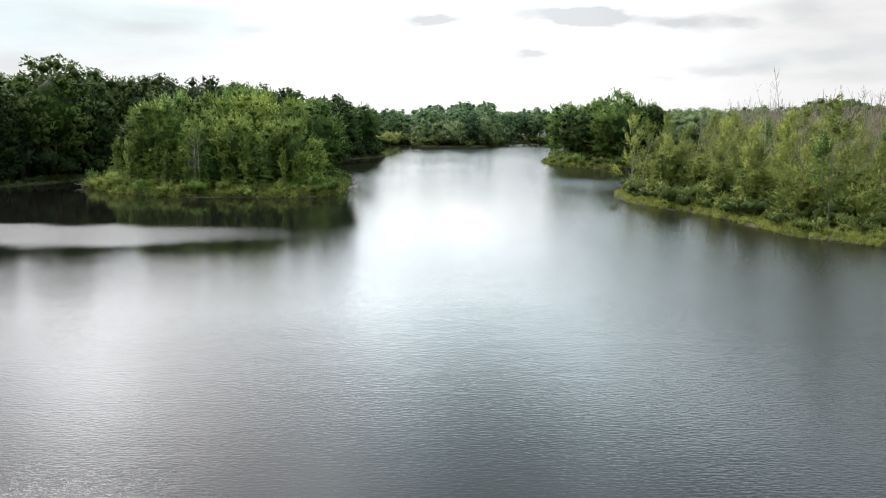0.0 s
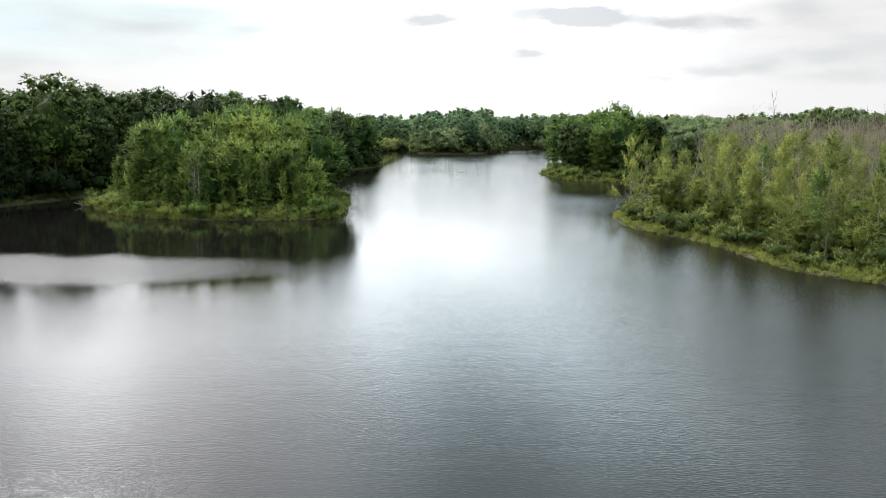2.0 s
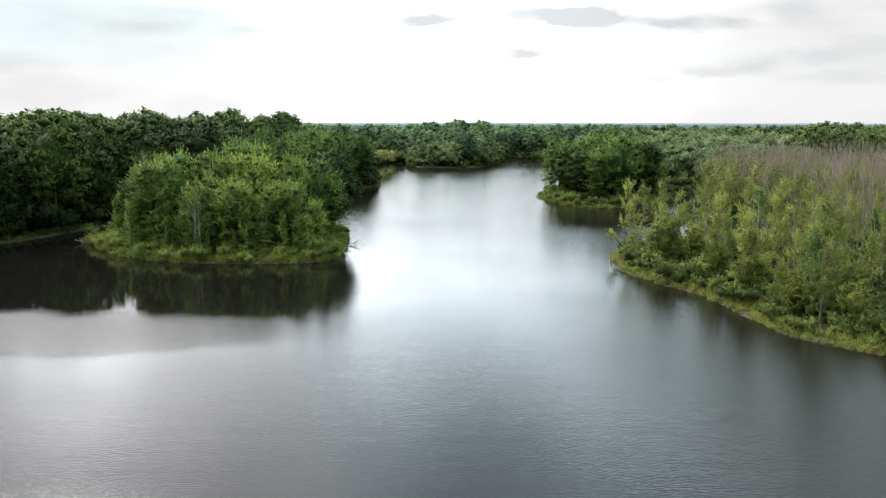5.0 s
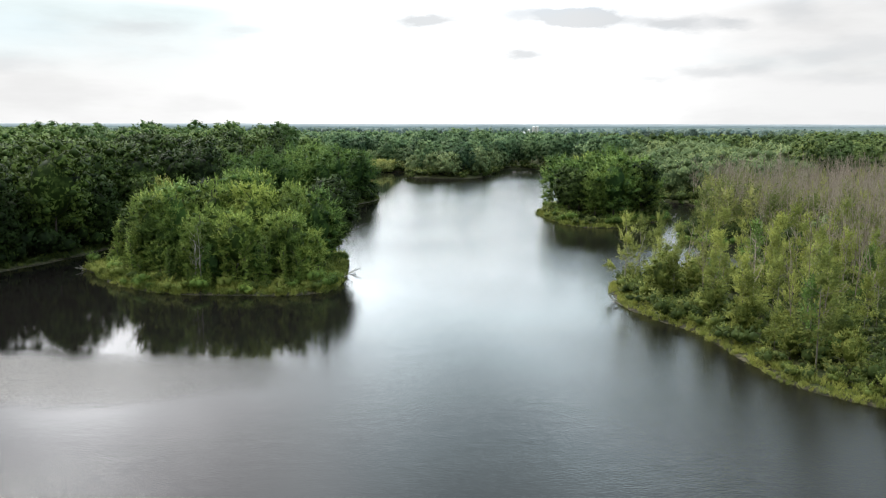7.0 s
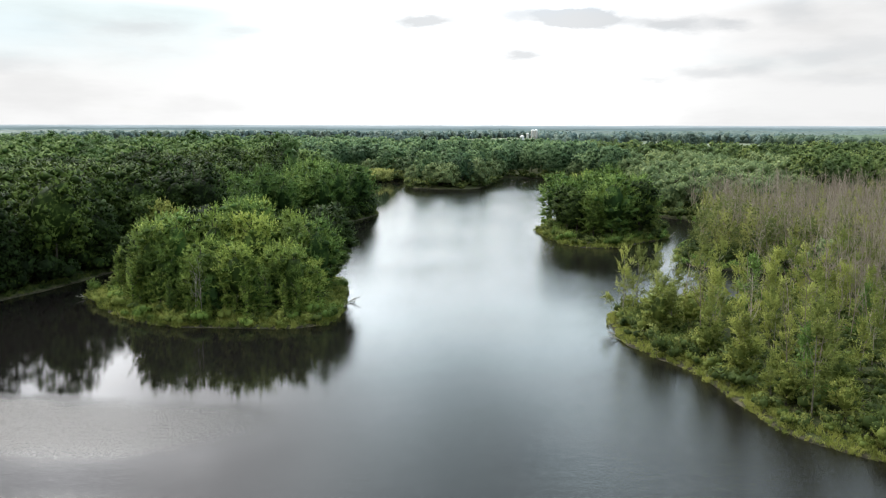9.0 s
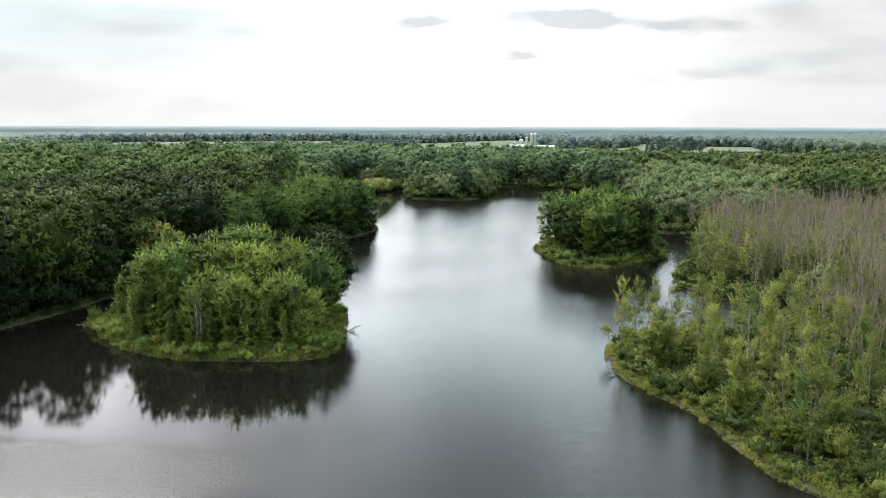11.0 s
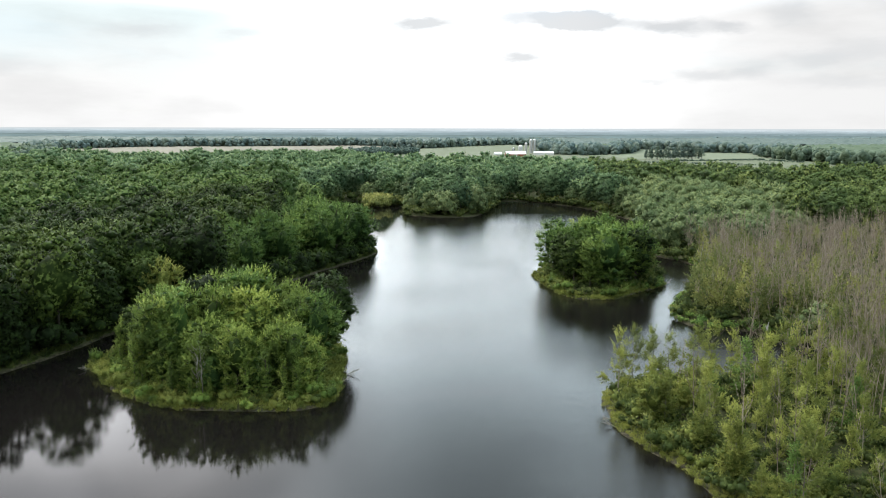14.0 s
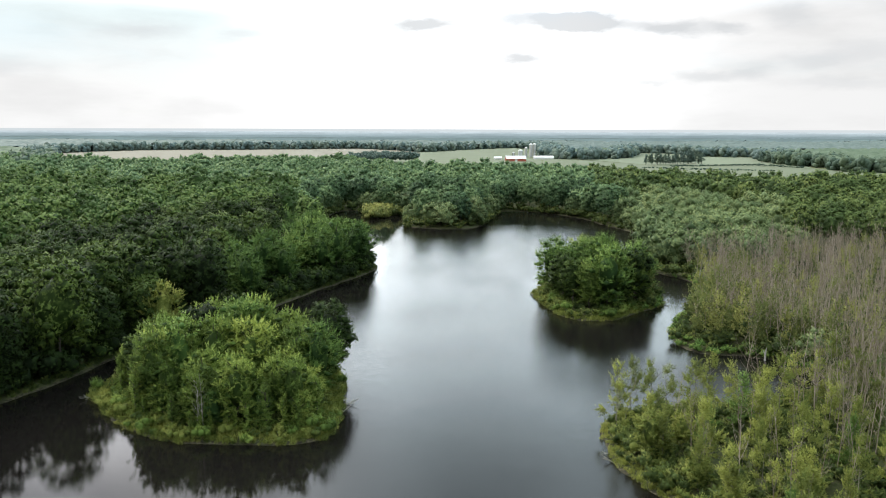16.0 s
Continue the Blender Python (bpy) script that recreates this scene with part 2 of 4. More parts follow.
def water_material():
    """Dark lake water, calm in the lee and ruffled by the wind in patches."""
    m, n = material("lake_water")
    at = n.add("ShaderNodeNewGeometry").outputs["Position"]
    patch = n.noise(n.map(at, (1.0, 1.4, 1.0), (11.0, 4.0, 0.0)), 0.016, 3.0, 0.5)
    xyz = n.add("ShaderNodeSeparateXYZ", None, Vector=at)
    wob = n.math("MULTIPLY", n.math("SUBTRACT", n.noise(at, 0.05, 3.0), 0.5), 12.0)
    dx = n.math("DIVIDE", n.math("ADD", xyz.outputs[0], 56.0), 40.0)
    dy = n.math("DIVIDE", n.math("ADD", n.math("SUBTRACT", xyz.outputs[1], 79.0), wob), 9.0)
    gust = n.ramp(n.math("ADD", n.math("MULTIPLY", dx, dx), n.math("MULTIPLY", dy, dy)), 0.15, 1.7, 1.0, 0.0)
    gust = n.math("MULTIPLY", gust, n.ramp(n.noise(n.map(at, (1.0, 0.3, 1.0)), 7.0, 4.0, 0.65), 0.3, 0.66, 0.35, 1.0))
    breeze = n.math("MULTIPLY", n.ramp(xyz.outputs[0], 4.0, 24.0), n.ramp(xyz.outputs[1], 125.0, 60.0))
    lull = n.vmath("LENGTH", n.map(at, (1 / 30.0, 1 / 26.0, 0.0), (-1.55, -5.75, 0.0)))
    flaw = n.ramp(lull, 0.3, 1.2, 0.9, 0.0)      # a flaw of wind before the islet
    beyond = n.ramp(xyz.outputs[1], 215.0, 235.0)
    west = n.math("SUBTRACT", xyz.outputs[0], n.math("MULTIPLY", beyond, 9.0))
    lane = n.math("MULTIPLY", n.ramp(west, -34.0, -26.0), n.ramp(xyz.outputs[0], 34.0, 24.0))
    lane = n.math("MULTIPLY", n.ramp(xyz.outputs[1], 105.0, 185.0), n.math("MAXIMUM", lane, n.math("MULTIPLY", n.ramp(xyz.outputs[1], 245.0, 275.0), n.ramp(west, -34.0, -26.0))))
    reach = n.math("MULTIPLY", lane, n.ramp(xyz.outputs[1], 425.0, 398.0))      # the wind runs up the open lane to the far shore
    lee = n.math("MULTIPLY", n.ramp(xyz.outputs[0], -6.0, -22.0), n.ramp(xyz.outputs[1], 58.0, 76.0))
    open_water = n.math("MULTIPLY", n.ramp(patch, 0.36, 0.64, 0.6, 1.0), n.math("MULTIPLY_ADD", lee, -0.8, 1.0))
    ruffle = n.math("MAXIMUM", open_water, n.math("MULTIPLY", gust, 1.6))
    ruffle = n.math("ADD", ruffle, n.math("ADD", flaw, n.math("MULTIPLY_ADD", breeze, 0.4, n.math("MULTIPLY", reach, 0.2))))
    ripples = n.noise(n.map(at, (1.0, 2.6, 1.0)), 3.1, 3.0, 0.5)
    swell = n.noise(n.map(at, (1.0, 2.2, 1.0), (5, 2, 0)), 0.22, 2.0)
    height = n.math("MULTIPLY_ADD", swell, 0.9, ripples)
    bump = n.add("ShaderNodeBump", None, Strength=n.math("MULTIPLY_ADD", reach, 0.18, n.math("MULTIPLY_ADD", breeze, 0.3, n.math("MULTIPLY", ruffle, 0.17))), Distance=0.075, Height=height)
    s = n.add("ShaderNodeBsdfPrincipled", None, Base_Color=rgb(0.0076, 0.0067, 0.0060), Roughness=n.math("MULTIPLY_ADD", gust, 0.26, n.math("MULTIPLY_ADD", n.math("POWER", ruffle, 1.5), 0.12, 0.012)), IOR=1.333, Normal=bump.outputs[0])
    finish(n, s.outputs[0])
    return m


GROUND = ground_material()
WATER = water_material()

# ---- plan: outlines in survey units of 1.25 m ----
K = 1.25
LAKE = [(-110, -90), (-112, 0), (-92, 60), (-67, 107), (-62.5, 116), (-59.8, 124), (-57, 134), (-48, 152), (-38, 172), (-34.4, 181), (-30.5, 191), (-26, 201), (-21, 211),
        (-17.4, 226), (-24, 240), (-42, 270), (-50, 310), (-50, 360), (-46, 384), (-36, 378), (-33, 366), (-30, 349), (-21.6, 357), (-14, 360), (-13, 324), (-7.5, 316.5), (4, 313),
        (13.5, 315), (20.4, 328), (28.5, 363), (35, 383)]
LAKE += [(47, 378), (57, 368), (63, 358), (68.6, 345), (71.4, 328), (75, 317), (77.5, 303), (77, 288), (72, 262), (64, 235), (63, 216), (67.5, 207), (68, 197),
         (60, 176), (50, 157), (46.2, 147), (46, 141), (47.5, 137), (51, 135), (55, 134.4), (58.5, 132.5), (61.5, 129), (64, 122), (60, 115), (47, 110.5), (34, 108), (26, 105.5),
         (22.6, 101), (21.8, 95), (21.4, 91), (22.2, 86.5), (24, 82), (26.3, 77), (27, 71.5), (27.6, 66), (28.8, 60.8), (33.6, 55.6), (44, 48), (62, 30), (78, -20), (80, -90)]
ISLAND = [(-54, 115), (-48.5, 107), (-43.6, 101.6), (-38.5, 97.6), (-33.7, 96), (-27.7, 95.5), (-22.5, 95.3), (-17.4, 95.8), (-14.7, 97.6), (-13.6, 102),
          (-14.4, 114), (-15.6, 122.5), (-20, 128), (-32, 130), (-45, 126), (-53, 120)]
ISLET = [(24.2, 190), (24.4, 181.5), (25.1, 174), (26.6, 166.8), (29, 162.2), (33, 160.6), (38.5, 161.2), (42, 164.6), (47, 170), (51, 173), (53.4, 177), (54, 185), (50, 193), (42, 197.5), (31, 197)]


def smooth(outline, steps=6):
    """A closed Catmull-Rom curve through the outline, in metres, with a slightly uneven edge."""
    p = np.array(outline, float) * K
    out = []
    n = len(p)
    for i in range(n):
        a, b, c, d = p[i - 1], p[i], p[(i + 1) % n], p[(i + 2) % n]
        for s in range(steps):
            t = s / steps
            q = 0.5 * ((2 * b) + (c - a) * t + (2 * a - 5 * b + 4 * c - d) * t * t + (3 * b - a - 3 * c + d) * t ** 3)
            k = noise.noise(Vector((q[0] * 0.25, q[1] * 0.25, 0.3)))
            q = q + np.array((k, noise.noise(Vector((q[0] * 0.25, q[1] * 0.25, 7.3))))) * 0.5
            out.append(q)
    return np.array(out)


LAKE_P, ISLAND_P, ISLET_P = smooth(LAKE), smooth(ISLAND), smooth(ISLET)


def inside(poly, q):
    hit = np.zeros(len(q), bool)
    a, b = poly, np.roll(poly, -1, 0)
    for (x1, y1), (x2, y2) in zip(a, b):
        cross = (y1 > q[:, 1]) != (y2 > q[:, 1])
        hit ^= cross & (q[:, 0] < (x2 - x1) * (q[:, 1] - y1) / (y2 - y1 + 1e-12) + x1)
    return hit


def edge_distance(poly, q):
    best = np.full(len(q), 1e9)
    a, b = poly, np.roll(poly, -1, 0)
    for p, r in zip(a, b):
        e = r - p
        t = np.clip(((q - p) @ e) / (e @ e + 1e-12), 0, 1)
        d = q - p - t[:, None] * e
        best = np.minimum(best, (d * d).sum(1))
    return np.sqrt(best)


def shore(q):
    """Metres from the nearest shore: positive on land, negative on the water."""
    q = np.asarray(q, float)
    land = ~inside(LAKE_P, q) | inside(ISLAND_P, q) | inside(ISLET_P, q)
    d = np.minimum(np.minimum(edge_distance(LAKE_P, q), edge_distance(ISLAND_P, q)), edge_distance(ISLET_P, q))
    return np.where(land, d, -d)


def heights(q):
    q = np.asarray(q, float)
    d = np.full(len(q), 50.0)
    near = (abs(q[:, 0]) < 260) & (q[:, 1] < 560) & (q[:, 1] > -200)
    if near.any():
        d[near] = shore(q[near])
    z = np.where(d > 0, 0.04 + 0.9 * (1 - np.exp(-np.maximum(d, 0) / 3.0)), np.maximum(-2.0, d * 0.35))
    far = np.clip((np.hypot(q[:, 0], q[:, 1]) - 1700) / 3200, 0, 1)
    return z + 12 * far * far * (3 - 2 * far)


# ---- meshes ----
def mesh(name, verts, faces, mat, smooth_faces=False):
    me = bpy.data.meshes.new(name)
    me.from_pydata(verts, [], faces)
    me.materials.append(mat)
    if smooth_faces:
        me.polygons.foreach_set("use_smooth", [True] * len(me.polygons))
    return me


def tri_mesh(name, verts, tris, mat, tone=None, normals=None):
    """A mesh of triangles from arrays. tone: how light each tree's leaves are by nature, from 0 to 1, lowered inside
    crowns as painted shade. normals: the way each leaf faces within its bough.
    """
    me = bpy.data.meshes.new(name)
    verts, tris = np.asarray(verts, np.float32), np.asarray(tris, np.int32)
    me.vertices.add(len(verts)), me.loops.add(tris.size), me.polygons.add(len(tris))
    me.vertices.foreach_set("co", verts.ravel())
    me.loops.foreach_set("vertex_index", tris.ravel())
    me.polygons.foreach_set("loop_start", np.arange(0, tris.size, 3, dtype=np.int32))
    me.materials.append(mat)
    me.update(calc_edges=True)
    tones = me.attributes.new("tone", "FLOAT", "POINT")
    tones.data.foreach_set("value", np.full(len(verts), 0.5, np.float32) if tone is None else np.asarray(tone, np.float32))
    if normals is not None:
        me.polygons.foreach_set("use_smooth", np.ones(len(tris), bool))
        me.normals_split_custom_set_from_vertices(np.asarray(normals, np.float32))
    return me


def join(pieces):
    """Joins pieces of vertices, triangles and, where given, normals."""
    out, k = [[] for _ in pieces[0]], 0
    for piece in pieces:
        for i, values in enumerate(piece):
            out[i].append(np.asarray(values) + (k if i == 1 else 0))
        k += len(piece[0])
    return tuple(np.concatenate(o) for o in out)


def part(name, me, parent, label=""):
    ob = new(name, me)
    ob.parent = parent
    return tagged(ob, label)


# water and ground
lo, hi = (-200, -160), (200, 520)
water = new("water", mesh("water", [(lo[0], lo[1], 0), (hi[0], lo[1], 0), (hi[0], hi[1], 0), (lo[0], hi[1], 0)], [(0, 1, 2, 3)], WATER))
tagged(water, "dark lake water with wind-ruffled patches reflecting the cloudy sky", "lake", kind="structure")


def ground_sheet():
    xs = np.concatenate([np.linspace(-4900, -900, 14), np.linspace(-800, -220, 14), np.arange(-200, 201, 3.4), np.linspace(220, 800, 14), np.linspace(900, 4900, 14)])
    ys = np.concatenate([np.linspace(-3000, -400, 8), np.linspace(-300, -60, 7), np.arange(-40, 505, 3.4), np.linspace(530, 1500, 24), np.linspace(1650, 4950, 22)])
    gx, gy = np.meshgrid(xs, ys)
    q = np.stack([gx.ravel(), gy.ravel()], 1)
    v = np.column_stack([q, heights(q)])
    nx = len(xs)
    i = (np.arange(len(ys) - 1)[:, None] * nx + np.arange(nx - 1)).ravel()
    tris = np.concatenate([np.stack([i, i + 1, i + nx + 1], 1), np.stack([i, i + nx + 1, i + nx], 1)])
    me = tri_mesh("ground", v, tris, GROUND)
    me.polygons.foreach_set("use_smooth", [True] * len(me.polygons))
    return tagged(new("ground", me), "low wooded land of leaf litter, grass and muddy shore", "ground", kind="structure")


ground_sheet()

# ---- trees ----
def ball(level):
    bm = bmesh.new()
    bmesh.ops.create_icosphere(bm, subdivisions=level, radius=1.0)
    v = np.array([p.co[:] for p in bm.verts])
    f = np.array([[p.index for p in t.verts] for t in bm.faces])
    bm.free()
    return v, f


BALL1 = np.array([(1, 0, 0), (-1, 0, 0), (0, 1, 0), (0, -1, 0), (0, 0, 1), (0, 0, -1)], float), np.array([(0, 2, 4), (2, 1, 4), (1, 3, 4), (3, 0, 4), (2, 0, 5), (1, 2, 5), (3, 1, 5), (0, 3, 5)])
BALL0, BALL2 = ball(1), ball(2)


def tube(points, radii, sides=5):
    """A tapered stem along points."""
    points = np.asarray(points, float)
    ring = np.arange(sides) * 2 * np.pi / sides
    v = []
    for i, p in enumerate(points):
        d = points[min(i + 1, len(points) - 1)] - points[max(i - 1, 0)]
        d = d / (np.linalg.norm(d) + 1e-9)
        a = np.cross(d, (0.3, 1, 0.2))
        a /= np.linalg.norm(a) + 1e-9
        b = np.cross(d, a)
        v.append(p + radii[i] * (np.cos(ring)[:, None] * a + np.sin(ring)[:, None] * b))
    f = []
    for i in range(len(points) - 1):
        for j in range(sides):
            k, l = i * sides + j, i * sides + (j + 1) % sides
            f += [(k, l, l + sides), (k, l + sides, k + sides)]
    return np.concatenate(v), np.array(f)


def unit(v):
    return v / (np.linalg.norm(v, axis=-1, keepdims=True) + 1e-9)


def leaves(rng, blobs, count, size, spray=0.4, hollow=0.8, slim=1.0, dome=0.0, mess=0.5, fan=0):
    """Leaf clusters, a triangle each, over the skin of a heap of boughs (centre and radii). fan: so many leaves to each pointed twig."""
    c, r = blobs[:, :3], blobs[:, 3:]
    weight = r[:, 0] * r[:, 2]
    if len(c) > 12:
        weight[0] *= 0.4
    twigs = count // fan if fan else count
    pick = rng.choice(len(c), twigs, p=weight / weight.sum())
    d = unit(rng.normal(size=(twigs, 3)))
    d[:, 2] = np.where((d[:, 2] < -0.35) & (rng.random(twigs) < 0.6), -d[:, 2], d[:, 2])
    p = c[pick] + d * r[pick] * rng.uniform(hollow, 1.08, (twigs, 1))
    keep = np.ones(twigs, bool)
    for k in range(len(c)):
        keep &= ~(((((p - c[k]) / (r[k] * 0.72)) ** 2).sum(1) < 1) & (pick != k))
    p, d = p[keep], d[keep]
    n = len(p)
    crown_way = unit(p - np.array((0, 0, c[:, 2].mean() * 0.8)))
    if fan:
        axis = unit(d * 0.5 + crown_way * 0.6 + np.array((0, 0, spray)) + rng.normal(size=(n, 3)) * 0.16)
        ln = size * rng.uniform(2.4, 5.2, (n, 1))
        axis, ln, p, d, crown_way = (np.repeat(q, fan, 0) for q in (axis, ln, p, d, crown_way))
        n = len(p)
        s = np.tile(np.linspace(0.0, 1.0, fan), n // fan)[:, None]
        side = unit(np.cross(axis, unit(d + np.array((0, 0, 0.6)) + rng.normal(size=(n, 3)) * 0.3))) * np.where(np.arange(n) % 2, 1, -1)[:, None]
        p = p + axis * ln * (s - 0.35) + side * (1 - s) * ln * 0.10
        tip = unit(axis * 0.75 + side * (1.05 - 0.9 * s) + rng.normal(size=(n, 3)) * 0.18 - np.array((0, 0, 0.15)))
        nrm = unit(d * 0.5 + crown_way * 0.4 + np.array((0, 0, 0.5)) + rng.normal(size=(n, 3)) * mess)
        t = unit(np.cross(tip, nrm))
        z = size * rng.uniform(0.6, 1.25, (n, 1)) * (1.1 - 0.45 * s)
    else:
        nrm = unit(d * (0.9 - 0.4 * dome) + crown_way * dome + rng.normal(size=(n, 3)) * mess + np.array((0, 0, 0.2)))
        t = unit(np.cross(nrm, rng.normal(size=(n, 3))))
        tip = unit(np.cross(nrm, t) + spray * (d + np.array((0, 0, 0.8))))
        z = size * rng.uniform(0.6, 1.35, (n, 1))
    v = np.stack([p - t * z * 0.5 * slim, p + t * z * 0.5 * slim, p + tip * z * (1.15 + 0.6 * (1 - slim))], 1).reshape(-1, 3)
    face = unit(unit(np.cross(t, tip)) * 0.35 + d * (0.75 if fan else 0.45) + crown_way * (0.45 if fan else 0.7))
    return v, np.arange(3 * n).reshape(-1, 3), np.repeat(face, 3, 0)


def cores(blobs, scale=0.8):
    """The dense leaf clumps inside the boughs, knobbly all over; a large crown has a round heart."""
    rng = np.random.default_rng(len(blobs) * 7 + int(blobs[0][2] * 100))
    out = []
    for k, b in enumerate(blobs):
        heart = k == 0 and len(blobs) > 12
        bv, bf = BALL2 if heart else BALL1 if len(blobs) > 5 else BALL0
        grow = rng.uniform(0.64, 0.84, (len(bv), 1)) if heart else scale * rng.uniform(0.9, 1.3 if len(bv) < 8 else 1.1, (len(bv), 1))
        out.append((b[:3] + bv * b[3:] * grow, bf, bv))
    return out


def heap(rng, count, mid, wide, tall, low, lump, flat=0.75):
    """Lumps of leaf over an egg-shaped crown: height of its middle, half width, half height, lowest lump (-1 to 1), lump size."""
    out = [(0, 0, mid, wide * 0.8, wide * 0.8, tall * 0.8)]
    for k in range(count):
        u = low + (0.96 - low) * (k + rng.uniform(0, 1)) / count
        a = k * 2.4 + rng.uniform(-0.35, 0.35)
        e = wide * math.sqrt(max(0.02, 1 - u * u)) * rng.uniform(0.88, 1.05)
        s = lump * rng.uniform(0.75, 1.3)
        out.append((math.cos(a) * e, math.sin(a) * e, mid + tall * u * rng.uniform(0.9, 1.02), s, s, s * flat))
    return out


def boughs(rng, kind, h):
    """Heaps of boughs that give each kind of crown its outline; the tree is h metres high."""
    if kind == "oak":          # broad, round, lumpy, leafy nearly to the ground
        out = heap(rng, 38, h * 0.54, h * 0.255 * rng.uniform(0.9, 1.1), h * 0.40, -0.85, h * 0.075)
    elif kind == "maple":      # egg-shaped, in soft tiers
        out = heap(rng, 28, h * 0.50, h * 0.235 * rng.uniform(0.85, 1.1), h * 0.41, -0.9, h * 0.084, 0.52)
    elif kind == "spire":      # narrow, conical sapling
        out = []
        for k in range(11):
            z = 0.12 + 0.8 * k / 10
            e = h * 0.05 * rng.uniform(0, 1)
            a = rng.uniform(0, 6.28)
            s = h * (0.135 * (1.08 - z)) + 0.15
            out.append((math.cos(a) * e, math.sin(a) * e, h * z, s * 1.1, s * 1.1, h * 0.075))
    elif kind == "airy":       # thin young poplar: separate tufts up a bare stem
        out = []
        for k in range(19):
            z = 0.2 + 0.78 * (k + rng.uniform(0, 1)) / 19
            a = rng.uniform(0, 6.28)
            e = h * 0.25 * (1.12 - z) * rng.uniform(0.25, 1.3)
            s = h * rng.uniform(0.045, 0.085) * (1.1 - 0.25 * z)
            out.append((math.cos(a) * e, math.sin(a) * e, h * z, s * 1.15, s * 1.15, s * rng.uniform(0.4, 1.1)))
    elif kind == "willow":     # low, wide, soft mounds
        out = heap(rng, 22, h * 0.42, h * 0.45, h * 0.46, -0.6, h * 0.13, 0.9)
    elif kind == "canopy":     # a crown of the closed wood
        out = heap(rng, 26, h * 0.60, h * 0.25 * rng.uniform(0.9, 1.15), h * 0.38, -0.35, h * 0.072, 0.8)
    elif kind == "tuft_crown":  # a crown far off
        out = heap(rng, 6, h * 0.58, h * 0.24, h * 0.28, 0.0, h * 0.12, 0.85)
    else:                      # shrub
        out = []
        for k in range(5):
            a = k * 2.4
            e = h * 0.45 * rng.uniform(0.2, 1.1)
            s = h * rng.uniform(0.25, 0.4)
            out.append((math.cos(a) * e, math.sin(a) * e, h * rng.uniform(0.25, 0.68), s, s, s * 0.9))
    return np.array(out)


def stem(rng, h, r, reach=0.85, limbs=6, lean=0.03, spread=0.16, low=0.35):
    """A trunk with limbs."""
    bend = rng.normal(size=2) * lean * h
    z = np.linspace(-0.03, reach, 6)
    pts = [(bend[0] * t * t, bend[1] * t * t, h * t) for t in z]
    pieces = [tube(pts, [r * (1.25 - t) for t in np.linspace(0, 1, 6)], 6)]
    for k in range(limbs):
        t = rng.uniform(low, reach * 0.95)
        a = rng.uniform(0, 6.28)
        base = np.array((bend[0] * t * t, bend[1] * t * t, h * t))
        out = np.array((math.cos(a), math.sin(a), rng.uniform(0.5, 1.3))) * h * spread * rng.uniform(0.6, 1.2)
        pieces.append(tube([base, base + out * 0.5, base + out + np.array((0, 0, h * 0.02))], [r * 0.38, r * 0.25, r * 0.08], 4))
    return join(pieces)


def bare_tree(rng, h, r, branches=16, split=False):
    """A dead tree: grey stem, upswept branches and twigs."""
    pieces = [stem(rng, h, r, 1.0, 0, 0.085)]
    top = pieces[0][0]
    lean = rng.normal(size=2) * 0.06
    for k in range(branches):
        t = rng.uniform(0.3, 0.96)
        a = rng.uniform(0, 6.28)
        base = np.array((0, 0, h * t)) + (top[-1] * np.array((1, 1, 0))) * t * t
        fork = k < 3          # the lowest few are forks of the stem itself
        t = rng.uniform(0.3, 0.55) if fork else t
        base = base * np.array((1, 1, 0)) + np.array((0, 0, h * t))
        ln = h * (rng.uniform(0.12, 0.17) if fork else rng.uniform(0.08, 0.22) * (1.25 - t))
        out = np.array((math.cos(a), math.sin(a), rng.uniform(1.8, 2.8) if fork else rng.uniform(0.5, 1.9))) * ln
        mid = base + out * np.array((0.72, 0.72, 0.5)) + rng.normal(size=3) * 0.06 * ln
        end = base + out
        whole = len(pieces)
        pieces.append(tube([base, mid, end], [r * (0.62 if fork else 0.4), r * (0.42 if fork else 0.26), r * 0.09], 3))
        for j in range(4 if fork else 2):
            s = base + out * rng.uniform(0.35, 0.9)
            e = s + (out / np.linalg.norm(out) * 0.6 + rng.normal(size=3) * 0.5) * ln * 0.45
            side = np.cross(e - s, rng.normal(size=3))
            side *= r * 0.28 / (np.linalg.norm(side) + 1e-9)
            pieces.append((np.array([s - side, s + side, e]), np.array([(0, 1, 2)])))
        if split:
            pieces[whole:] = [join(pieces[whole:])]
    pieces = [(np.stack([v[:, 0] + lean[0] * v[:, 2], v[:, 1] + lean[1] * v[:, 2], v[:, 2]], 1), f) for v, f in pieces]
    return pieces if split else join(pieces)


KINDS = {}
# leaf tone of crown insides, lowered to stand for shade
CORE_SHADE = 0.05


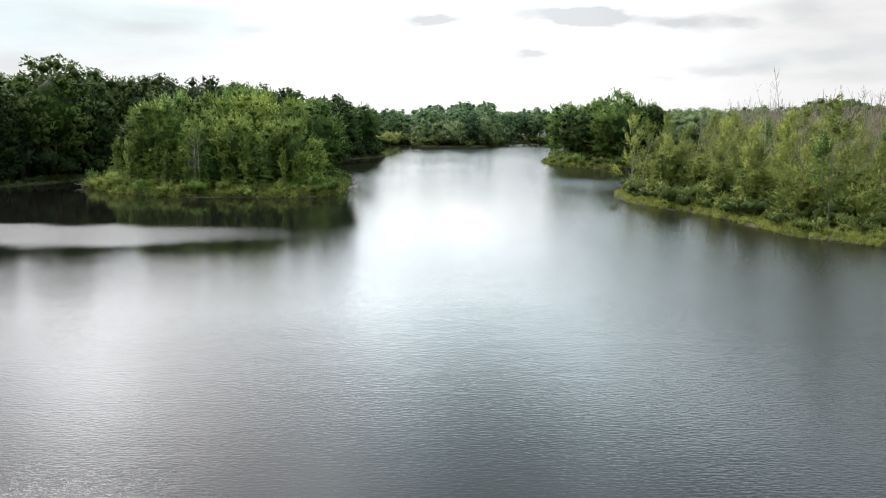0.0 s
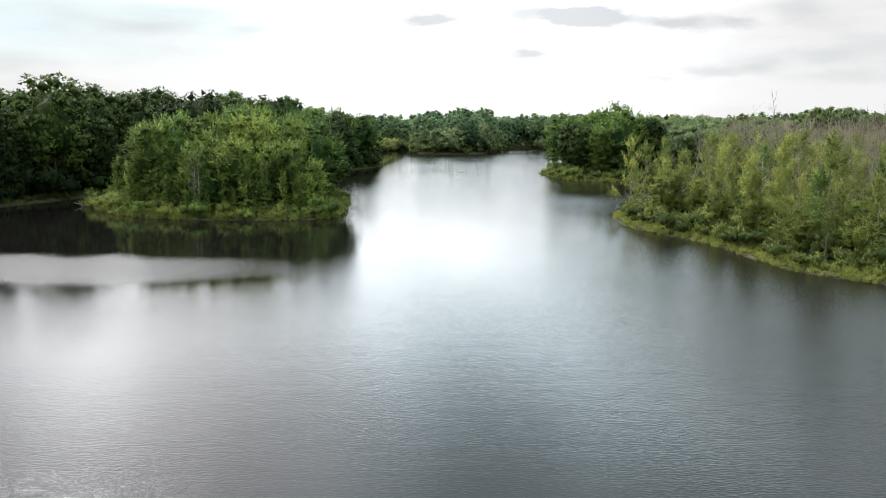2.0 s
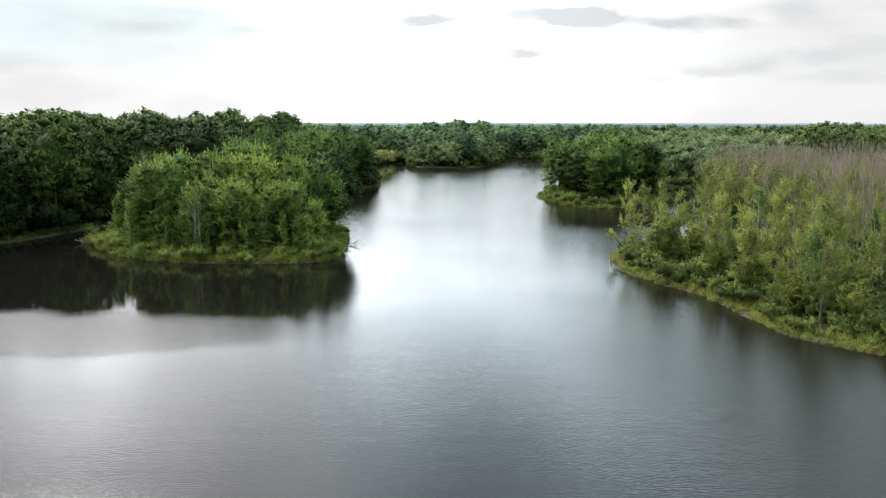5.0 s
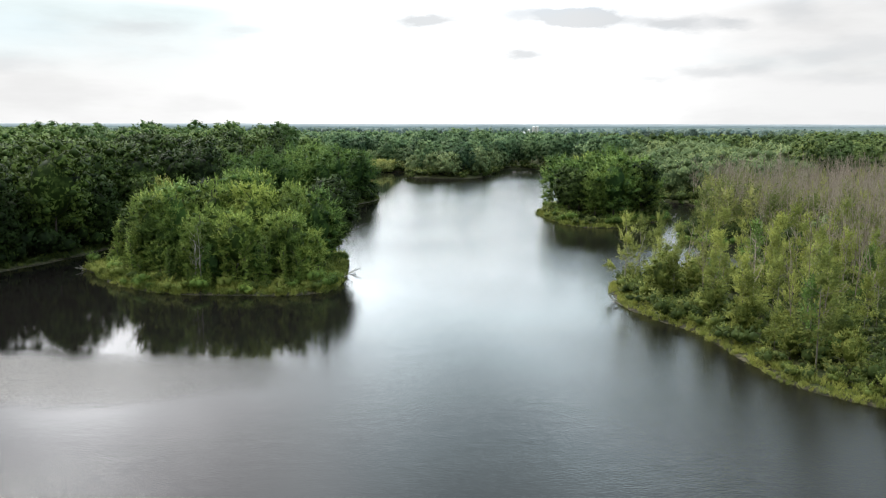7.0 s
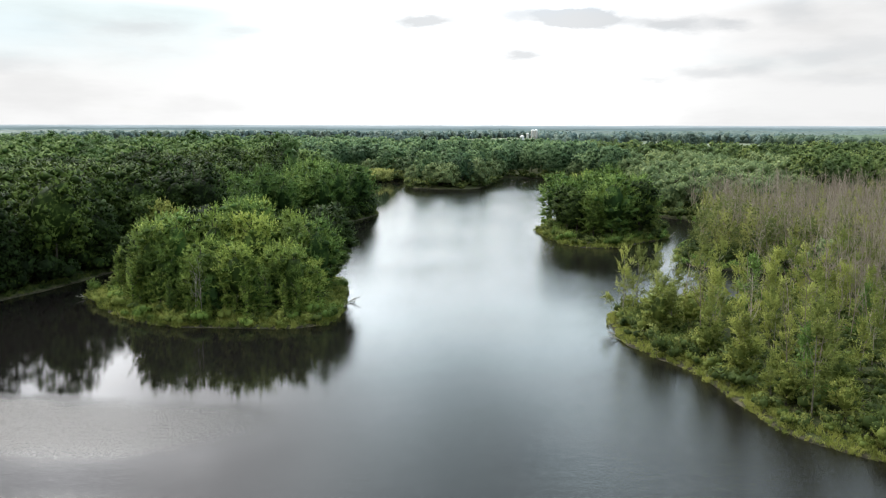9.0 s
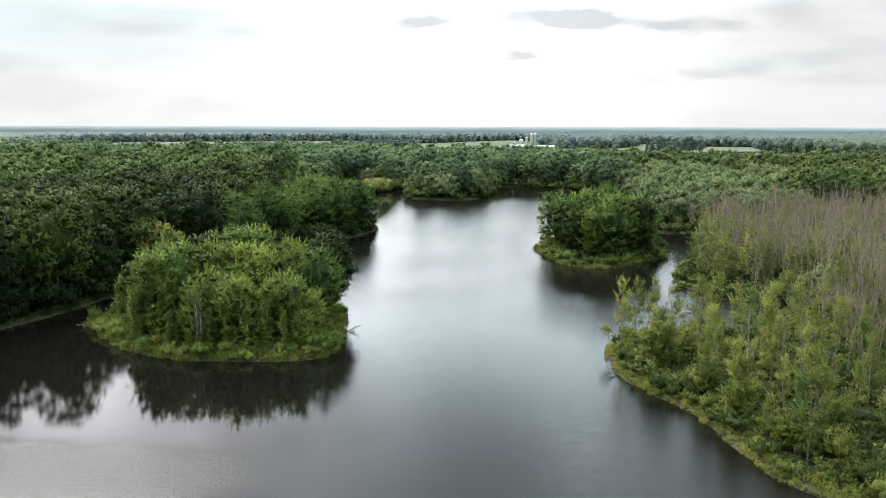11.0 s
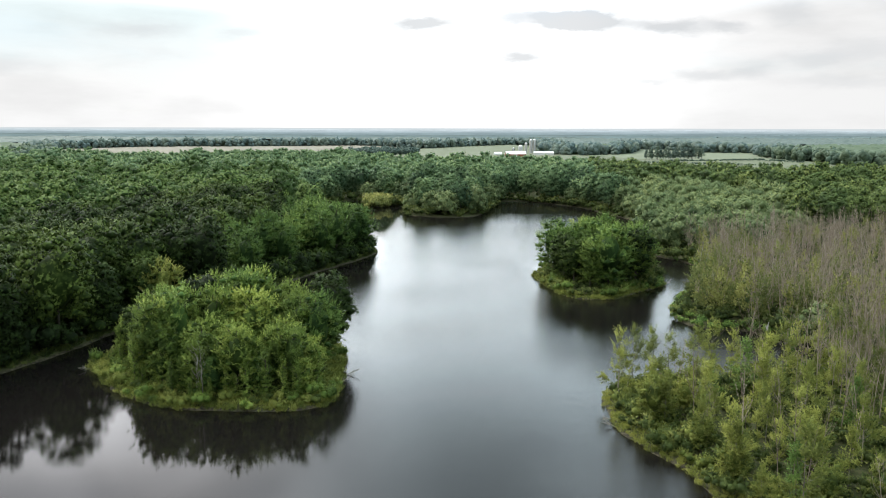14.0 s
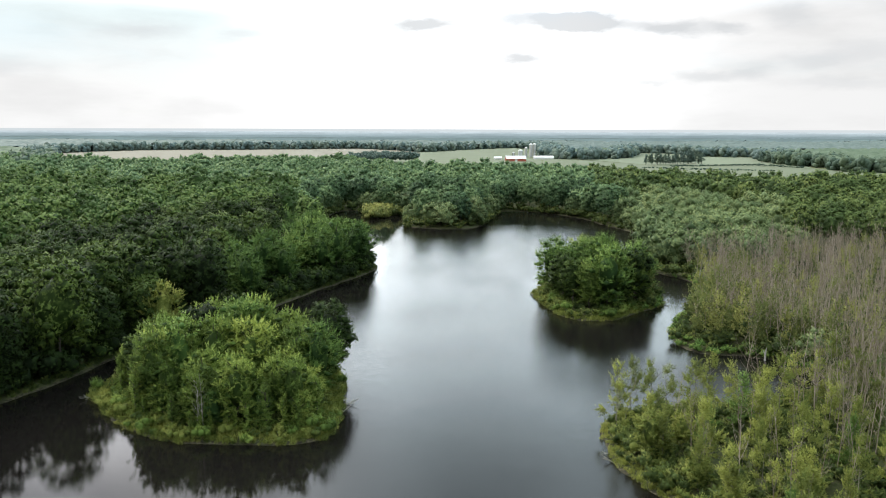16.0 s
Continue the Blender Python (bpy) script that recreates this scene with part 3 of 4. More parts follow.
def tree_kind(key, name, shape, h, count, size, leaf, wood, variants, label, category="tree", spray=0.4, core=0.8, r=0.2, limbs=6, hollow=0.8, slim=1.0, mess=0.5, dome=0.15, inner=CORE_SHADE, fan=0):
    """Builds the variants of one kind of tree, each a trunk and a crown, which plant() places."""
    made = []
    for k in range(variants):
        rng = np.random.default_rng(sum(map(ord, key)) * 31 + k)
        hh = h * rng.uniform(0.92, 1.08)
        b = boughs(rng, shape, hh)
        hearts = cores(b, core) if core > 0 else []
        v, f, face = join(hearts + [leaves(rng, b, count, size, spray, hollow, slim, dome, mess, fan)])
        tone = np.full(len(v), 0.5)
        tone[:sum(len(c[0]) for c in hearts)] = inner      # shade painted on the clumps inside a crown
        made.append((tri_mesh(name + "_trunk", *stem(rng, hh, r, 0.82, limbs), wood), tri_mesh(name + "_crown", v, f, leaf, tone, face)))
    KINDS[key] = (name, made, label, category, h)


def plant(key, x, y, z, scale, turn, k, group, label=""):
    name, made, text, category, h = KINDS[key]
    trunk, crown = made[k % len(made)]
    ob = new(name)
    ob.empty_display_size = 0.5
    ob.matrix_basis = pose(x, y, z, 0, 0, turn) @ Matrix.Diagonal((scale, scale, scale * (0.94 + 0.12 * ((k * 0.37) % 1)), 1))
    part("trunk", trunk, ob)
    if crown:
        part("crown", crown, ob)
    return tagged(ob, label or text, category, group)


def scatter(region, spacing, seed, margin=2.0, jitter=0.42, limit=100000):
    """Places on land inside a region (x0, y0, x1, y1 or an outline, in metres), about spacing apart."""
    rng = np.random.default_rng(seed)
    if len(region) == 4 and np.ndim(region[0]) == 0:
        x0, y0, x1, y1 = region
        poly = None
    else:
        poly = np.asarray(region, float)
        (x0, y0), (x1, y1) = poly.min(0), poly.max(0)
    nx, ny = int((x1 - x0) / spacing) + 1, int((y1 - y0) / (spacing * 0.87)) + 1
    gx, gy = np.meshgrid(np.arange(nx), np.arange(ny))
    q = np.stack([x0 + (gx + 0.5 * (gy % 2)) * spacing, y0 + gy * spacing * 0.87], -1).reshape(-1, 2)
    q = q + rng.uniform(-jitter, jitter, q.shape) * spacing
    if poly is not None:
        q = q[inside(poly, q)]
    near = (abs(q[:, 0]) < 260) & (q[:, 1] < 560)
    d = np.full(len(q), 99.0)
    if near.any():
        d[near] = shore(q[near])
    seen = (d > margin) & (abs(q[:, 0]) < 0.61 * q[:, 1] + 22)      # no further out than the view reaches
    q, d = q[seen], d[seen]
    return np.column_stack([q, heights(q) - 0.1, d])[:limit]


def grove(keys, places, seed, group, lo=0.85, hi=1.15, chance=None):
    rng = np.random.default_rng(seed)
    for x, y, z, d in places:
        key = keys[rng.choice(len(keys), p=chance)]
        plant(key, x, y, z, rng.uniform(lo, hi), rng.uniform(0, 360), int(rng.integers(0, 1000)), group)


def woodland(name, kinds, places, seed, leaf, label, lo=0.85, hi=1.15, category="woodland"):
    """Trees past counting: joined crowns as one object."""
    rng = np.random.default_rng(seed)
    vs, fs, ns, tones, k = [], [], [], [], 0
    turn = rng.uniform(0, 6.28, len(places))
    size = rng.uniform(lo, hi, len(places))
    pick = rng.integers(0, len(kinds), len(places))
    shades = rng.random(len(places))
    for (x, y, z, d), a, s, c, shade in zip(places, turn, size, pick, shades):
        v, f = kinds[c][:2]
        face, inner = kinds[c][2:] if len(kinds[c]) > 3 else (None, 0)
        ca, sa = math.cos(a), math.sin(a)
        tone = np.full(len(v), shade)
        # clumps inside the crown get a darker tone as painted shade
        tone[:inner] = CORE_SHADE
        tones.append(tone)
        vs.append(np.stack([(v[:, 0] * ca - v[:, 1] * sa) * s + x, (v[:, 0] * sa + v[:, 1] * ca) * s + y, v[:, 2] * s + z], 1))
        if face is not None:
            ns.append(np.stack([face[:, 0] * ca - face[:, 1] * sa, face[:, 0] * sa + face[:, 1] * ca, face[:, 2]], 1))
        fs.append(f + k)
        k += len(v)
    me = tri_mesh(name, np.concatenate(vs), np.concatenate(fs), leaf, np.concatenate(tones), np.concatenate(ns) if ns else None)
    return tagged(new(name, me), label, category, kind="stuff")


def crowns(shape, h, count, size, variants, seed, core=0.8, spray=0.3, fan=0):
    out = []
    for k in range(variants):
        rng = np.random.default_rng(seed + k)
        b = boughs(rng, shape, h * rng.uniform(0.9, 1.1))
        wide = shape in ("canopy", "tuft_crown", "willow")
        hearts = cores(b, core)
        v, f, face = join(hearts + [leaves(rng, b, count, size, spray, dome=0.5 if wide else 0.2, mess=0.28 if wide else 0.4, fan=fan)])
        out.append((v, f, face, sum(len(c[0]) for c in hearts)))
    return out


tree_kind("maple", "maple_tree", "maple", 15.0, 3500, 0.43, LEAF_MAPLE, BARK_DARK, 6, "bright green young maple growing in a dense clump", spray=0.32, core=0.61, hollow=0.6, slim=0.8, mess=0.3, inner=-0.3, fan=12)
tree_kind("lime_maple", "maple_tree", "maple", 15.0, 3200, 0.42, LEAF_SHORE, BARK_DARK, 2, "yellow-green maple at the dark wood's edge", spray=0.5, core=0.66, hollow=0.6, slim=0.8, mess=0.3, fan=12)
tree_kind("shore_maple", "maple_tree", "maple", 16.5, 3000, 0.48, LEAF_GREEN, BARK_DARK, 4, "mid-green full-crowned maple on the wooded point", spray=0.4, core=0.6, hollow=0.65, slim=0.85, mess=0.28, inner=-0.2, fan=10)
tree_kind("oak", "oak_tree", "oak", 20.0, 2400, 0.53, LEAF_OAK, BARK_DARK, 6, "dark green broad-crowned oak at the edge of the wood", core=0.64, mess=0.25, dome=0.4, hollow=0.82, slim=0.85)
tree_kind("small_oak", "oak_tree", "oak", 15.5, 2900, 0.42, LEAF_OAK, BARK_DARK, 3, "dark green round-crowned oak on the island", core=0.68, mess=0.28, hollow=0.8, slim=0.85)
tree_kind("wood_tree", "woodland_tree", "oak", 18.0, 1300, 0.7, LEAF_BEYOND, BARK_DARK, 5, "green round-crowned tree on the far shore", core=0.72, mess=0.25, dome=0.4, hollow=0.8)
tree_kind("spire", "sapling", "spire", 9.0, 1200, 0.34, LEAF_MAPLE, BARK_DARK, 4, "slim pointed green sapling among taller trees", spray=0.4, fan=8, core=0.6, hollow=0.6, mess=0.3)
tree_kind("poplar", "poplar_tree", "airy", 12.0, 1600, 0.34, LEAF_POPLAR, BARK_POPLAR, 6, "thin yellow-green young poplar with a slim bare stem", spray=0.5, core=0, r=0.08, limbs=9, hollow=0.15, slim=0.8, fan=8, mess=0.4)
tree_kind("young_ash", "ash_tree", "airy", 11.0, 1500, 0.34, LEAF_GREEN, BARK_POPLAR, 4, "slim mid-green young ash among the poplars", spray=0.5, core=0, r=0.08, limbs=9, hollow=0.15, slim=0.8, fan=8, mess=0.4)
tree_kind("willow", "willow_tree", "willow", 11.0, 850, 0.56, LEAF_WILLOW, BARK_DARK, 4, "soft grey-green round willow beside the lake", core=0.74, spray=0.3, mess=0.25, dome=0.3)
tree_kind("birch", "birch_tree", "airy", 13.0, 1500, 0.38, LEAF_MAPLE, BARK_PALE, 2, "pale-stemmed birch with thin green leaves", spray=0.3, core=0, r=0.11, limbs=10, hollow=0.15, slim=0.85, fan=10, mess=0.35)
tree_kind("bush", "bush", "shrub", 3.0, 520, 0.27, LEAF_MAPLE, BARK_DARK, 4, "leafy green bush under the island trees", "shrub", spray=0.5, r=0.05, limbs=4, hollow=0.6, fan=8, mess=0.3)
tree_kind("shrub", "shrub", "shrub", 2.6, 440, 0.25, LEAF_SHORE, BARK_DARK, 5, "bright green leafy shrub on the lake shore", "shrub", spray=0.6, r=0.05, limbs=4, hollow=0.6, fan=8, mess=0.35)
KINDS["dead"] = ("dead_tree", [(tri_mesh("dead_tree_trunk", *bare_tree(np.random.default_rng(70 + k), 14.0 * (0.9 + 0.03 * k), 0.075), BARK_DEAD), None) for k in range(9)],
                 "bare grey dead tree with upswept twigs", "dead tree", 14.0)


def km(points):
    return np.array(points, float) * K


def fringe(a, b, spacing, seed, region=None, edge=(-420, -100, 420, 520)):
    """Places in the strip from a to b metres behind the water's edge."""
    p = scatter(region if region is not None else edge, spacing, seed, a, 0.5)
    return p[p[:, 3] < b]


# island trees
isl = scatter(ISLAND_P, 5.5, 11, 3.9)
isl = isl[(isl[:, 0] > -44.5 * K) & (isl[:, 0] < -18.0 * K)]
front = isl[:, 1] < 106.5 * K
grove(["maple", "spire"], isl[front], 12, "trees on the island", 0.72, 0.94, (0.8, 0.2))
grove(["maple", "shore_maple", "spire"], isl[~front], 15, "trees on the island", 0.84, 1.14, (0.7, 0.2, 0.1))
skirt = fringe(4.6, 9.5, 4.4, 16, ISLAND_P)
grove(["maple", "shore_maple"], skirt[(skirt[:, 1] < 108 * K) & (skirt[:, 0] > -45 * K)], 17, "young trees on the island", 0.42, 0.62, (0.6, 0.4))
for x, y, h, key in ((-17.6, 121, 1.12, "small_oak"), (-37, 119, 1.12, "small_oak"), (-46, 116, 0.85, "small_oak"), (-46, 125.5, 1.0, "maple"), (-32, 123, 1.1, "small_oak"), (-17.6, 117, 0.85, "small_oak"), (-29, 121, 1.15, "maple"), (-23, 118, 1.05, "maple")):
    plant(key, x * K, y * K, 0.9, h, x * 40, int(-x), "trees on the island")
grove(["spire"], fringe(3.2, 7.5, 3.7, 13, ISLAND_P), 14, "saplings on the island", 0.45, 0.95)
grove(["maple", "shore_maple", "small_oak"], scatter(ISLET_P, 6.0, 21, 5.2), 22, "trees on the islet", 0.92, 1.22, (0.4, 0.35, 0.25))

for x, y in ((-32.3, 99.6), (-27.5, 102)):
    plant("birch", x * K, y * K, 0.6, 0.85, x * 90, int(-x * 10), "birches on the island")
for x, y, h in ((-32.8, 97.4, 0.42), (-31.6, 97.6, 0.36), (-30.4, 98.0, 0.45), (-27.2, 98.6, 0.5)):
    plant("spire", x * K, y * K, 0.6, h, x * 70, int(-x * 10), "saplings on the island")

plant("small_oak", 46 * K, 175 * K, 0.8, 1.18, 40, 1, "trees on the islet")
plant("small_oak", 29.5 * K, 176 * K, 0.8, 0.98, 130, 2, "trees on the islet")
plant("shore_maple", 31.5 * K, 183 * K, 0.8, 0.95, 70, 1, "trees on the islet")

# wood along the left shore
plant("lime_maple", -52.6 * K, 144.5 * K, 0.5, 1.04, 20, 1, "trees of the shore wood")
left_edge = km([(-60, 105), (-100, 60), (-110, 85), (-98, 190), (-62, 262), (-12, 235), (-12, 215)])
edge_wood = scatter(left_edge, 10.0, 31, 3.6)
edge_wood = edge_wood[~((edge_wood[:, 0] > -23 * K) & (edge_wood[:, 1] > 226 * K))]
wall = scatter(left_edge, 7.2, 35, 3.2)
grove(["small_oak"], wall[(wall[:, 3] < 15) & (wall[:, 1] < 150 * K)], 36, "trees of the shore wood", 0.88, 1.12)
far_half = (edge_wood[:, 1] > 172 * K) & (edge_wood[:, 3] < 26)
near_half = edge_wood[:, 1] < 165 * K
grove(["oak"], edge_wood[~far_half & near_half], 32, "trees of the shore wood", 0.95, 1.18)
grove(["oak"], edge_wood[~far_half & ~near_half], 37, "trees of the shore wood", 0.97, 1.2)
grove(["shore_maple"], edge_wood[far_half], 33, "trees of the shore wood", 0.95, 1.2)
for x, y, h in ((-21.5, 222, 1.12), (-23.5, 215.5, 1.15), (-27.5, 208, 1.2), (-25.5, 228, 1.25), (-31, 203, 1.15)):
    plant("shore_maple", x * K, y * K, 0.8, h * 0.92, x * 50, int(-x), "trees of the shore wood")

# right shore: poplars, shrubs, dead stand
near_right = km([(18, 110), (18, 80), (26, 55), (45, 45), (85, 40), (95, 100), (66, 118)])
pop = scatter(near_right, 5.7, 41, 2.6)
pop = pop[np.argsort(np.hypot(pop[:, 0], pop[:, 1]))]
low = (pop[:, 0] > 31 * K) & (pop[:, 1] < 76 * K) & (np.arange(len(pop)) % 5 < 3)      # the near corner is mostly scrub
pop = pop[~low]
grove(["poplar", "young_ash"], pop[:230], 42, "young trees on the shore", 0.42, 1.02, (0.74, 0.26))
for x, y, h in ((29.4, 73.5, 0.42), (31.0, 66.5, 0.38), (36.5, 68, 0.45), (34.2, 62.5, 0.36), (29.0, 81, 0.4), (26.2, 90, 0.55), (30.5, 92, 0.5), (41, 60, 0.45), (45, 66, 0.5), (39, 76, 0.5)):
    plant("lime_maple", x * K, y * K, 0.6, h, x * 60, int(x), "young maples on the shore", "feathery yellow-green young maple on the shore")
cove_right = km([(42, 160), (42, 130), (62, 128), (70, 118), (82, 128), (72, 160), (78, 195), (66, 212)])
AIRY = crowns("airy", 12.0, 400, 0.5, 4, 930, 0.35, 0.6, 8)
dead_area = km([(58, 150), (66, 128), (60, 106), (80, 80), (150, 70), (230, 120), (215, 212), (120, 240), (72, 222)])
cove = np.concatenate([pop[230:], scatter(cove_right, 4.6, 43, 2.5), scatter(dead_area, 10, 48, 6.0)])
woodland("poplar_thicket", AIRY, cove, 44, LEAF_ALDER, "thicket of thin yellow-green poplars round the cove", 0.65, 1.05)
grove(["willow"], scatter(cove_right, 13, 143, 3.0), 144, "willows round the cove", 0.45, 0.8)
dead = scatter(dead_area, 4.8, 45, 4.0)
dead = dead[np.argsort(np.hypot(dead[:, 0], dead[:, 1]))]
one = np.arange(len(dead)) % 3 == 0
single = dead[one][:150]
grove(["dead"], single, 46, "dead trees of the drowned stand", 0.85, 1.25)
grove(["dead"], scatter(near_right, 8.4, 145, 5.0)[:90], 146, "dead trees among the poplars", 0.6, 0.98)
DEAD = [join([(v + np.array((dx, dy, 0)), f) for dx, dy, (v, f) in ((0, 0, bare_tree(np.random.default_rng(170 + k), 13.5, 0.07, 14)), (1.3, 0.8, bare_tree(np.random.default_rng(180 + k), 11.0, 0.06, 6)))]) for k in range(9)]
woodland("dead_stand", DEAD, np.concatenate([dead[~one], dead[one][150:], scatter(cove_right, 6.0, 49, 5.0), scatter(km([(46, 112), (50, 80), (70, 62), (110, 60), (115, 125), (84, 132), (66, 117)]), 5.2, 149, 5.0)]), 47, BARK_DEAD, "stand of bare grey-brown dead trees", 0.85, 1.25)

# far shore
grove(["willow", "oak"], scatter(km([(70, 215), (66, 240), (78, 270), (80, 300), (76, 330), (95, 335), (110, 250), (90, 215)]), 9.0, 51, 3.0), 52, "trees on the far shore", 1.0, 1.5, (1.0, 0.0))
grove(["willow", "wood_tree"], scatter(km([(-16, 318), (0, 310), (18, 314), (32, 370), (28, 400), (-10, 400), (-16, 364)]), 8.0, 53, 3.0), 54, "trees on the far point", 0.95, 1.35, (0.7, 0.3))
back_shore = km([(-62, 395), (-62, 300), (-54, 278), (-44, 266), (-42, 300), (-30, 372), (0, 392), (40, 378), (70, 330), (85, 335), (70, 400), (0, 420)])
grove(["wood_tree", "willow"], fringe(4.0, 20.0, 9.0, 55, back_shore), 56, "trees behind the lake", 0.95, 1.22, (0.85, 0.15))

MID = crowns("canopy", 21.0, 850, 0.78, 7, 900, 0.74, 0.2)
FAR_CROWN = crowns("tuft_crown", 20.0, 115, 1.4, 6, 910, 0.8, 0.2)
MOUND = crowns("willow", 13.0, 1500, 0.5, 5, 920, 0.76, 0.2)
q = scatter(km([(-330, 60), (-112, 60), (-112, 85), (-99, 190), (-62, 264), (-30, 250), (-50, 300), (-55, 400), (-10, 402), (30, 402), (62, 372), (74, 345), (80, 330), (96, 336), (112, 245), (200, 220),
                 (240, 110), (330, 100), (330, 440), (252, 505), (215, 472), (182, 482), (150, 548), (100, 607), (45, 626), (-20, 645), (-60, 690), (-90, 800), (-140, 742), (-200, 785), (-235, 745), (-252, 668), (-290, 702), (-330, 745), (-420, 780), (-440, 640)]), 12.0, 61, 3.5, 0.36)
PALE = km([(66, 238), (84, 330), (88, 372), (120, 400), (150, 330), (125, 262), (112, 236)])
q = q[~inside(PALE, q[:, :2])]
east = q[:, 0] > 0.2 * q[:, 1]
near_wood = q[:, 1] < 0.4 * abs(q[:, 0]) + 400
woodland("woodland", MID, q[near_wood & ~east], 62, LEAF_WOOD, "unbroken canopy of green deciduous forest round the lake", 0.82, 1.25)
woodland("eastern_wood", MID, q[near_wood & east], 67, LEAF_EAST, "olive-green canopy of the wood behind the dead stand", 0.66, 1.0)
woodland("woodland_beyond", FAR_CROWN, q[~near_wood & ~east], 63, LEAF_BEYOND, "forest canopy reaching back to the fields", 0.72, 1.1)
woodland("woodland_east", FAR_CROWN, q[~near_wood & east & ~inside(PALE, q[:, :2])], 64, LEAF_EAST, "olive-green forest canopy on the far side of the lake", 0.72, 1.1)
woodland("willow_wood", MOUND, scatter(PALE, 12.5, 65, 4.0), 66, LEAF_WILLOW, "pale grey-green rounded willows beside the lake", 0.8, 1.45)

# ---- undergrowth and shore plants ----
BUSH = crowns("shrub", 2.4, 90, 0.4, 5, 970, 0.7, 0.7)
TALL_BUSH = crowns("shrub", 5.0, 260, 0.5, 4, 975, 0.75, 0.5)
woodland("undergrowth", BUSH, np.concatenate([scatter(near_right, 2.8, 81, 1.0), scatter(ISLAND_P, 3.0, 82, 4.0), scatter(ISLET_P, 3.2, 83, 2.0)]), 84, LEAF_UNDER, "tangled green shrubs and brambles under the trees", 0.5, 1.2, "undergrowth")
woodland("cove_undergrowth", BUSH, np.concatenate([scatter(cove_right, 3.4, 85, 0.8), scatter(dead_area, 7.6, 86, 1.0)]), 87, LEAF_UNDER, "low green scrub beneath the dead trees", 0.7, 1.9, "undergrowth")


def tufts(variants, seed, blades=56):
    """Clumps of shore plants: upright leaves, a triangle each."""
    out = []
    for k in range(variants):
        rng = np.random.default_rng(seed + k)
        a, r = rng.uniform(0, 6.28, blades), 0.55 * np.sqrt(rng.random(blades))
        base = np.stack([np.cos(a) * r, np.sin(a) * r, rng.uniform(-0.1, 0.6, blades)], 1)
        tilt = rng.normal(size=(blades, 3)) * 0.45 + np.array((0, 0, 1.0)) + base * np.array((0.5, 0.5, 0))
        tilt /= np.linalg.norm(tilt, axis=1, keepdims=True)
        side = np.cross(tilt, rng.normal(size=(blades, 3)))
        side /= np.linalg.norm(side, axis=1, keepdims=True)
        ln = rng.uniform(0.2, 0.6, (blades, 1))
        v = np.stack([base - side * 0.07, base + side * 0.07, base + tilt * ln], 1).reshape(-1, 3)
        out.append((v, np.arange(3 * blades).reshape(-1, 3)))
    return out


TUFT = tufts(5, 990)
woodland("shore_plants", TUFT, np.concatenate([fringe(0.02, 4.2, 0.85, 91, ISLAND_P), fringe(0.02, 3.2, 0.95, 92, ISLET_P)]), 94, LEAF_SHORE,
         "bright yellow-green grass and leafy weeds along the island shores", 0.45, 1.45, "shore plants")
woodland("point_plants", TUFT, fringe(0.02, 3.4, 0.8, 93, near_right), 194, LEAF_SHORE, "low yellow-green weeds along the shore of the point", 0.35, 1.0, "shore plants")
grove(["shrub", "bush"], fringe(0.5, 6.5, 2.3, 95, ISLAND_P), 96, "shrubs on the island shore", 0.3, 0.95, (0.75, 0.25))
grove(["shrub", "bush"], fringe(0.4, 5.5, 2.7, 195, ISLET_P), 196, "shrubs on the islet shore", 0.35, 1.05)
grove(["shrub"], fringe(1.6, 7.5, 3.2, 97, near_right), 98, "shrubs on the shore", 0.4, 1.2)
left_bank = km([(-75, 100), (-130, 60), (-90, 200), (-30, 265), (-8, 230), (-14, 205), (-30, 175), (-50, 120)])
woodland("bank_plants", TUFT, fringe(0.7, 3.4, 1.2, 109, left_bank), 110, LEAF_UNDER, "low weeds on the bank below the wood", 0.5, 1.5, "shore plants")
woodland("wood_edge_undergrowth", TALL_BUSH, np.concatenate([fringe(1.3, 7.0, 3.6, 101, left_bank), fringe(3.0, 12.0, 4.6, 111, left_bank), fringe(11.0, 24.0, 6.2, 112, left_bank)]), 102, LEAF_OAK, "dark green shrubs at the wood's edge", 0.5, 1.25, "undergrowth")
woodland("cove_shrubs", BUSH, np.concatenate([fringe(0.0, 3.2, 1.9, 105, cove_right), fringe(0.2, 3.0, 2.4, 106, km([(60, 100), (60, 135), (85, 135), (85, 100)]))]), 107, LEAF_GREEN, "green bushes overhanging the water of the cove", 0.4, 0.95, "undergrowth")
woodland("willow_scrub", BUSH, scatter(km([(-34, 374), (-34, 344), (-20, 348), (-16, 362), (-24, 378)]), 3.2, 113, -1.5), 114, LEAF_ALDER, "yellow-green willow scrub at the head of the lake", 1.1, 2.7, "scrub")
far_bank = km([(-60, 300), (-60, 410), (100, 410), (100, 210), (60, 205), (70, 300), (20, 300), (-20, 300)])
woodland("far_shore_undergrowth", BUSH, fringe(-0.7, 8.0, 4.4, 103, far_bank), 104, LEAF_UNDER, "green bushes and reeds on the far shore", 0.7, 2.2, "undergrowth")

# ---- far land: fields, woods and ridges ----
FIELD_GREEN = plain("hay_field", (0.098, 0.118, 0.060), 0.9, 0, 0.18, 0.02)
FIELD_PALE = plain("mown_meadow", (0.125, 0.150, 0.085), 0.9, 0, 0.18, 0.02)
FIELD_TAN = plain("stubble_field", (0.165, 0.150, 0.105), 0.9, 0, 0.15, 0.015)


def field(outline, mat, label):
    p = km(outline)
    z = heights(p) + 0.5
    me = mesh("field", [(x, y, h) for (x, y), h in zip(p, z)], [tuple(range(len(p)))], mat)
    return tagged(new("field", me), label, "field", kind="structure")


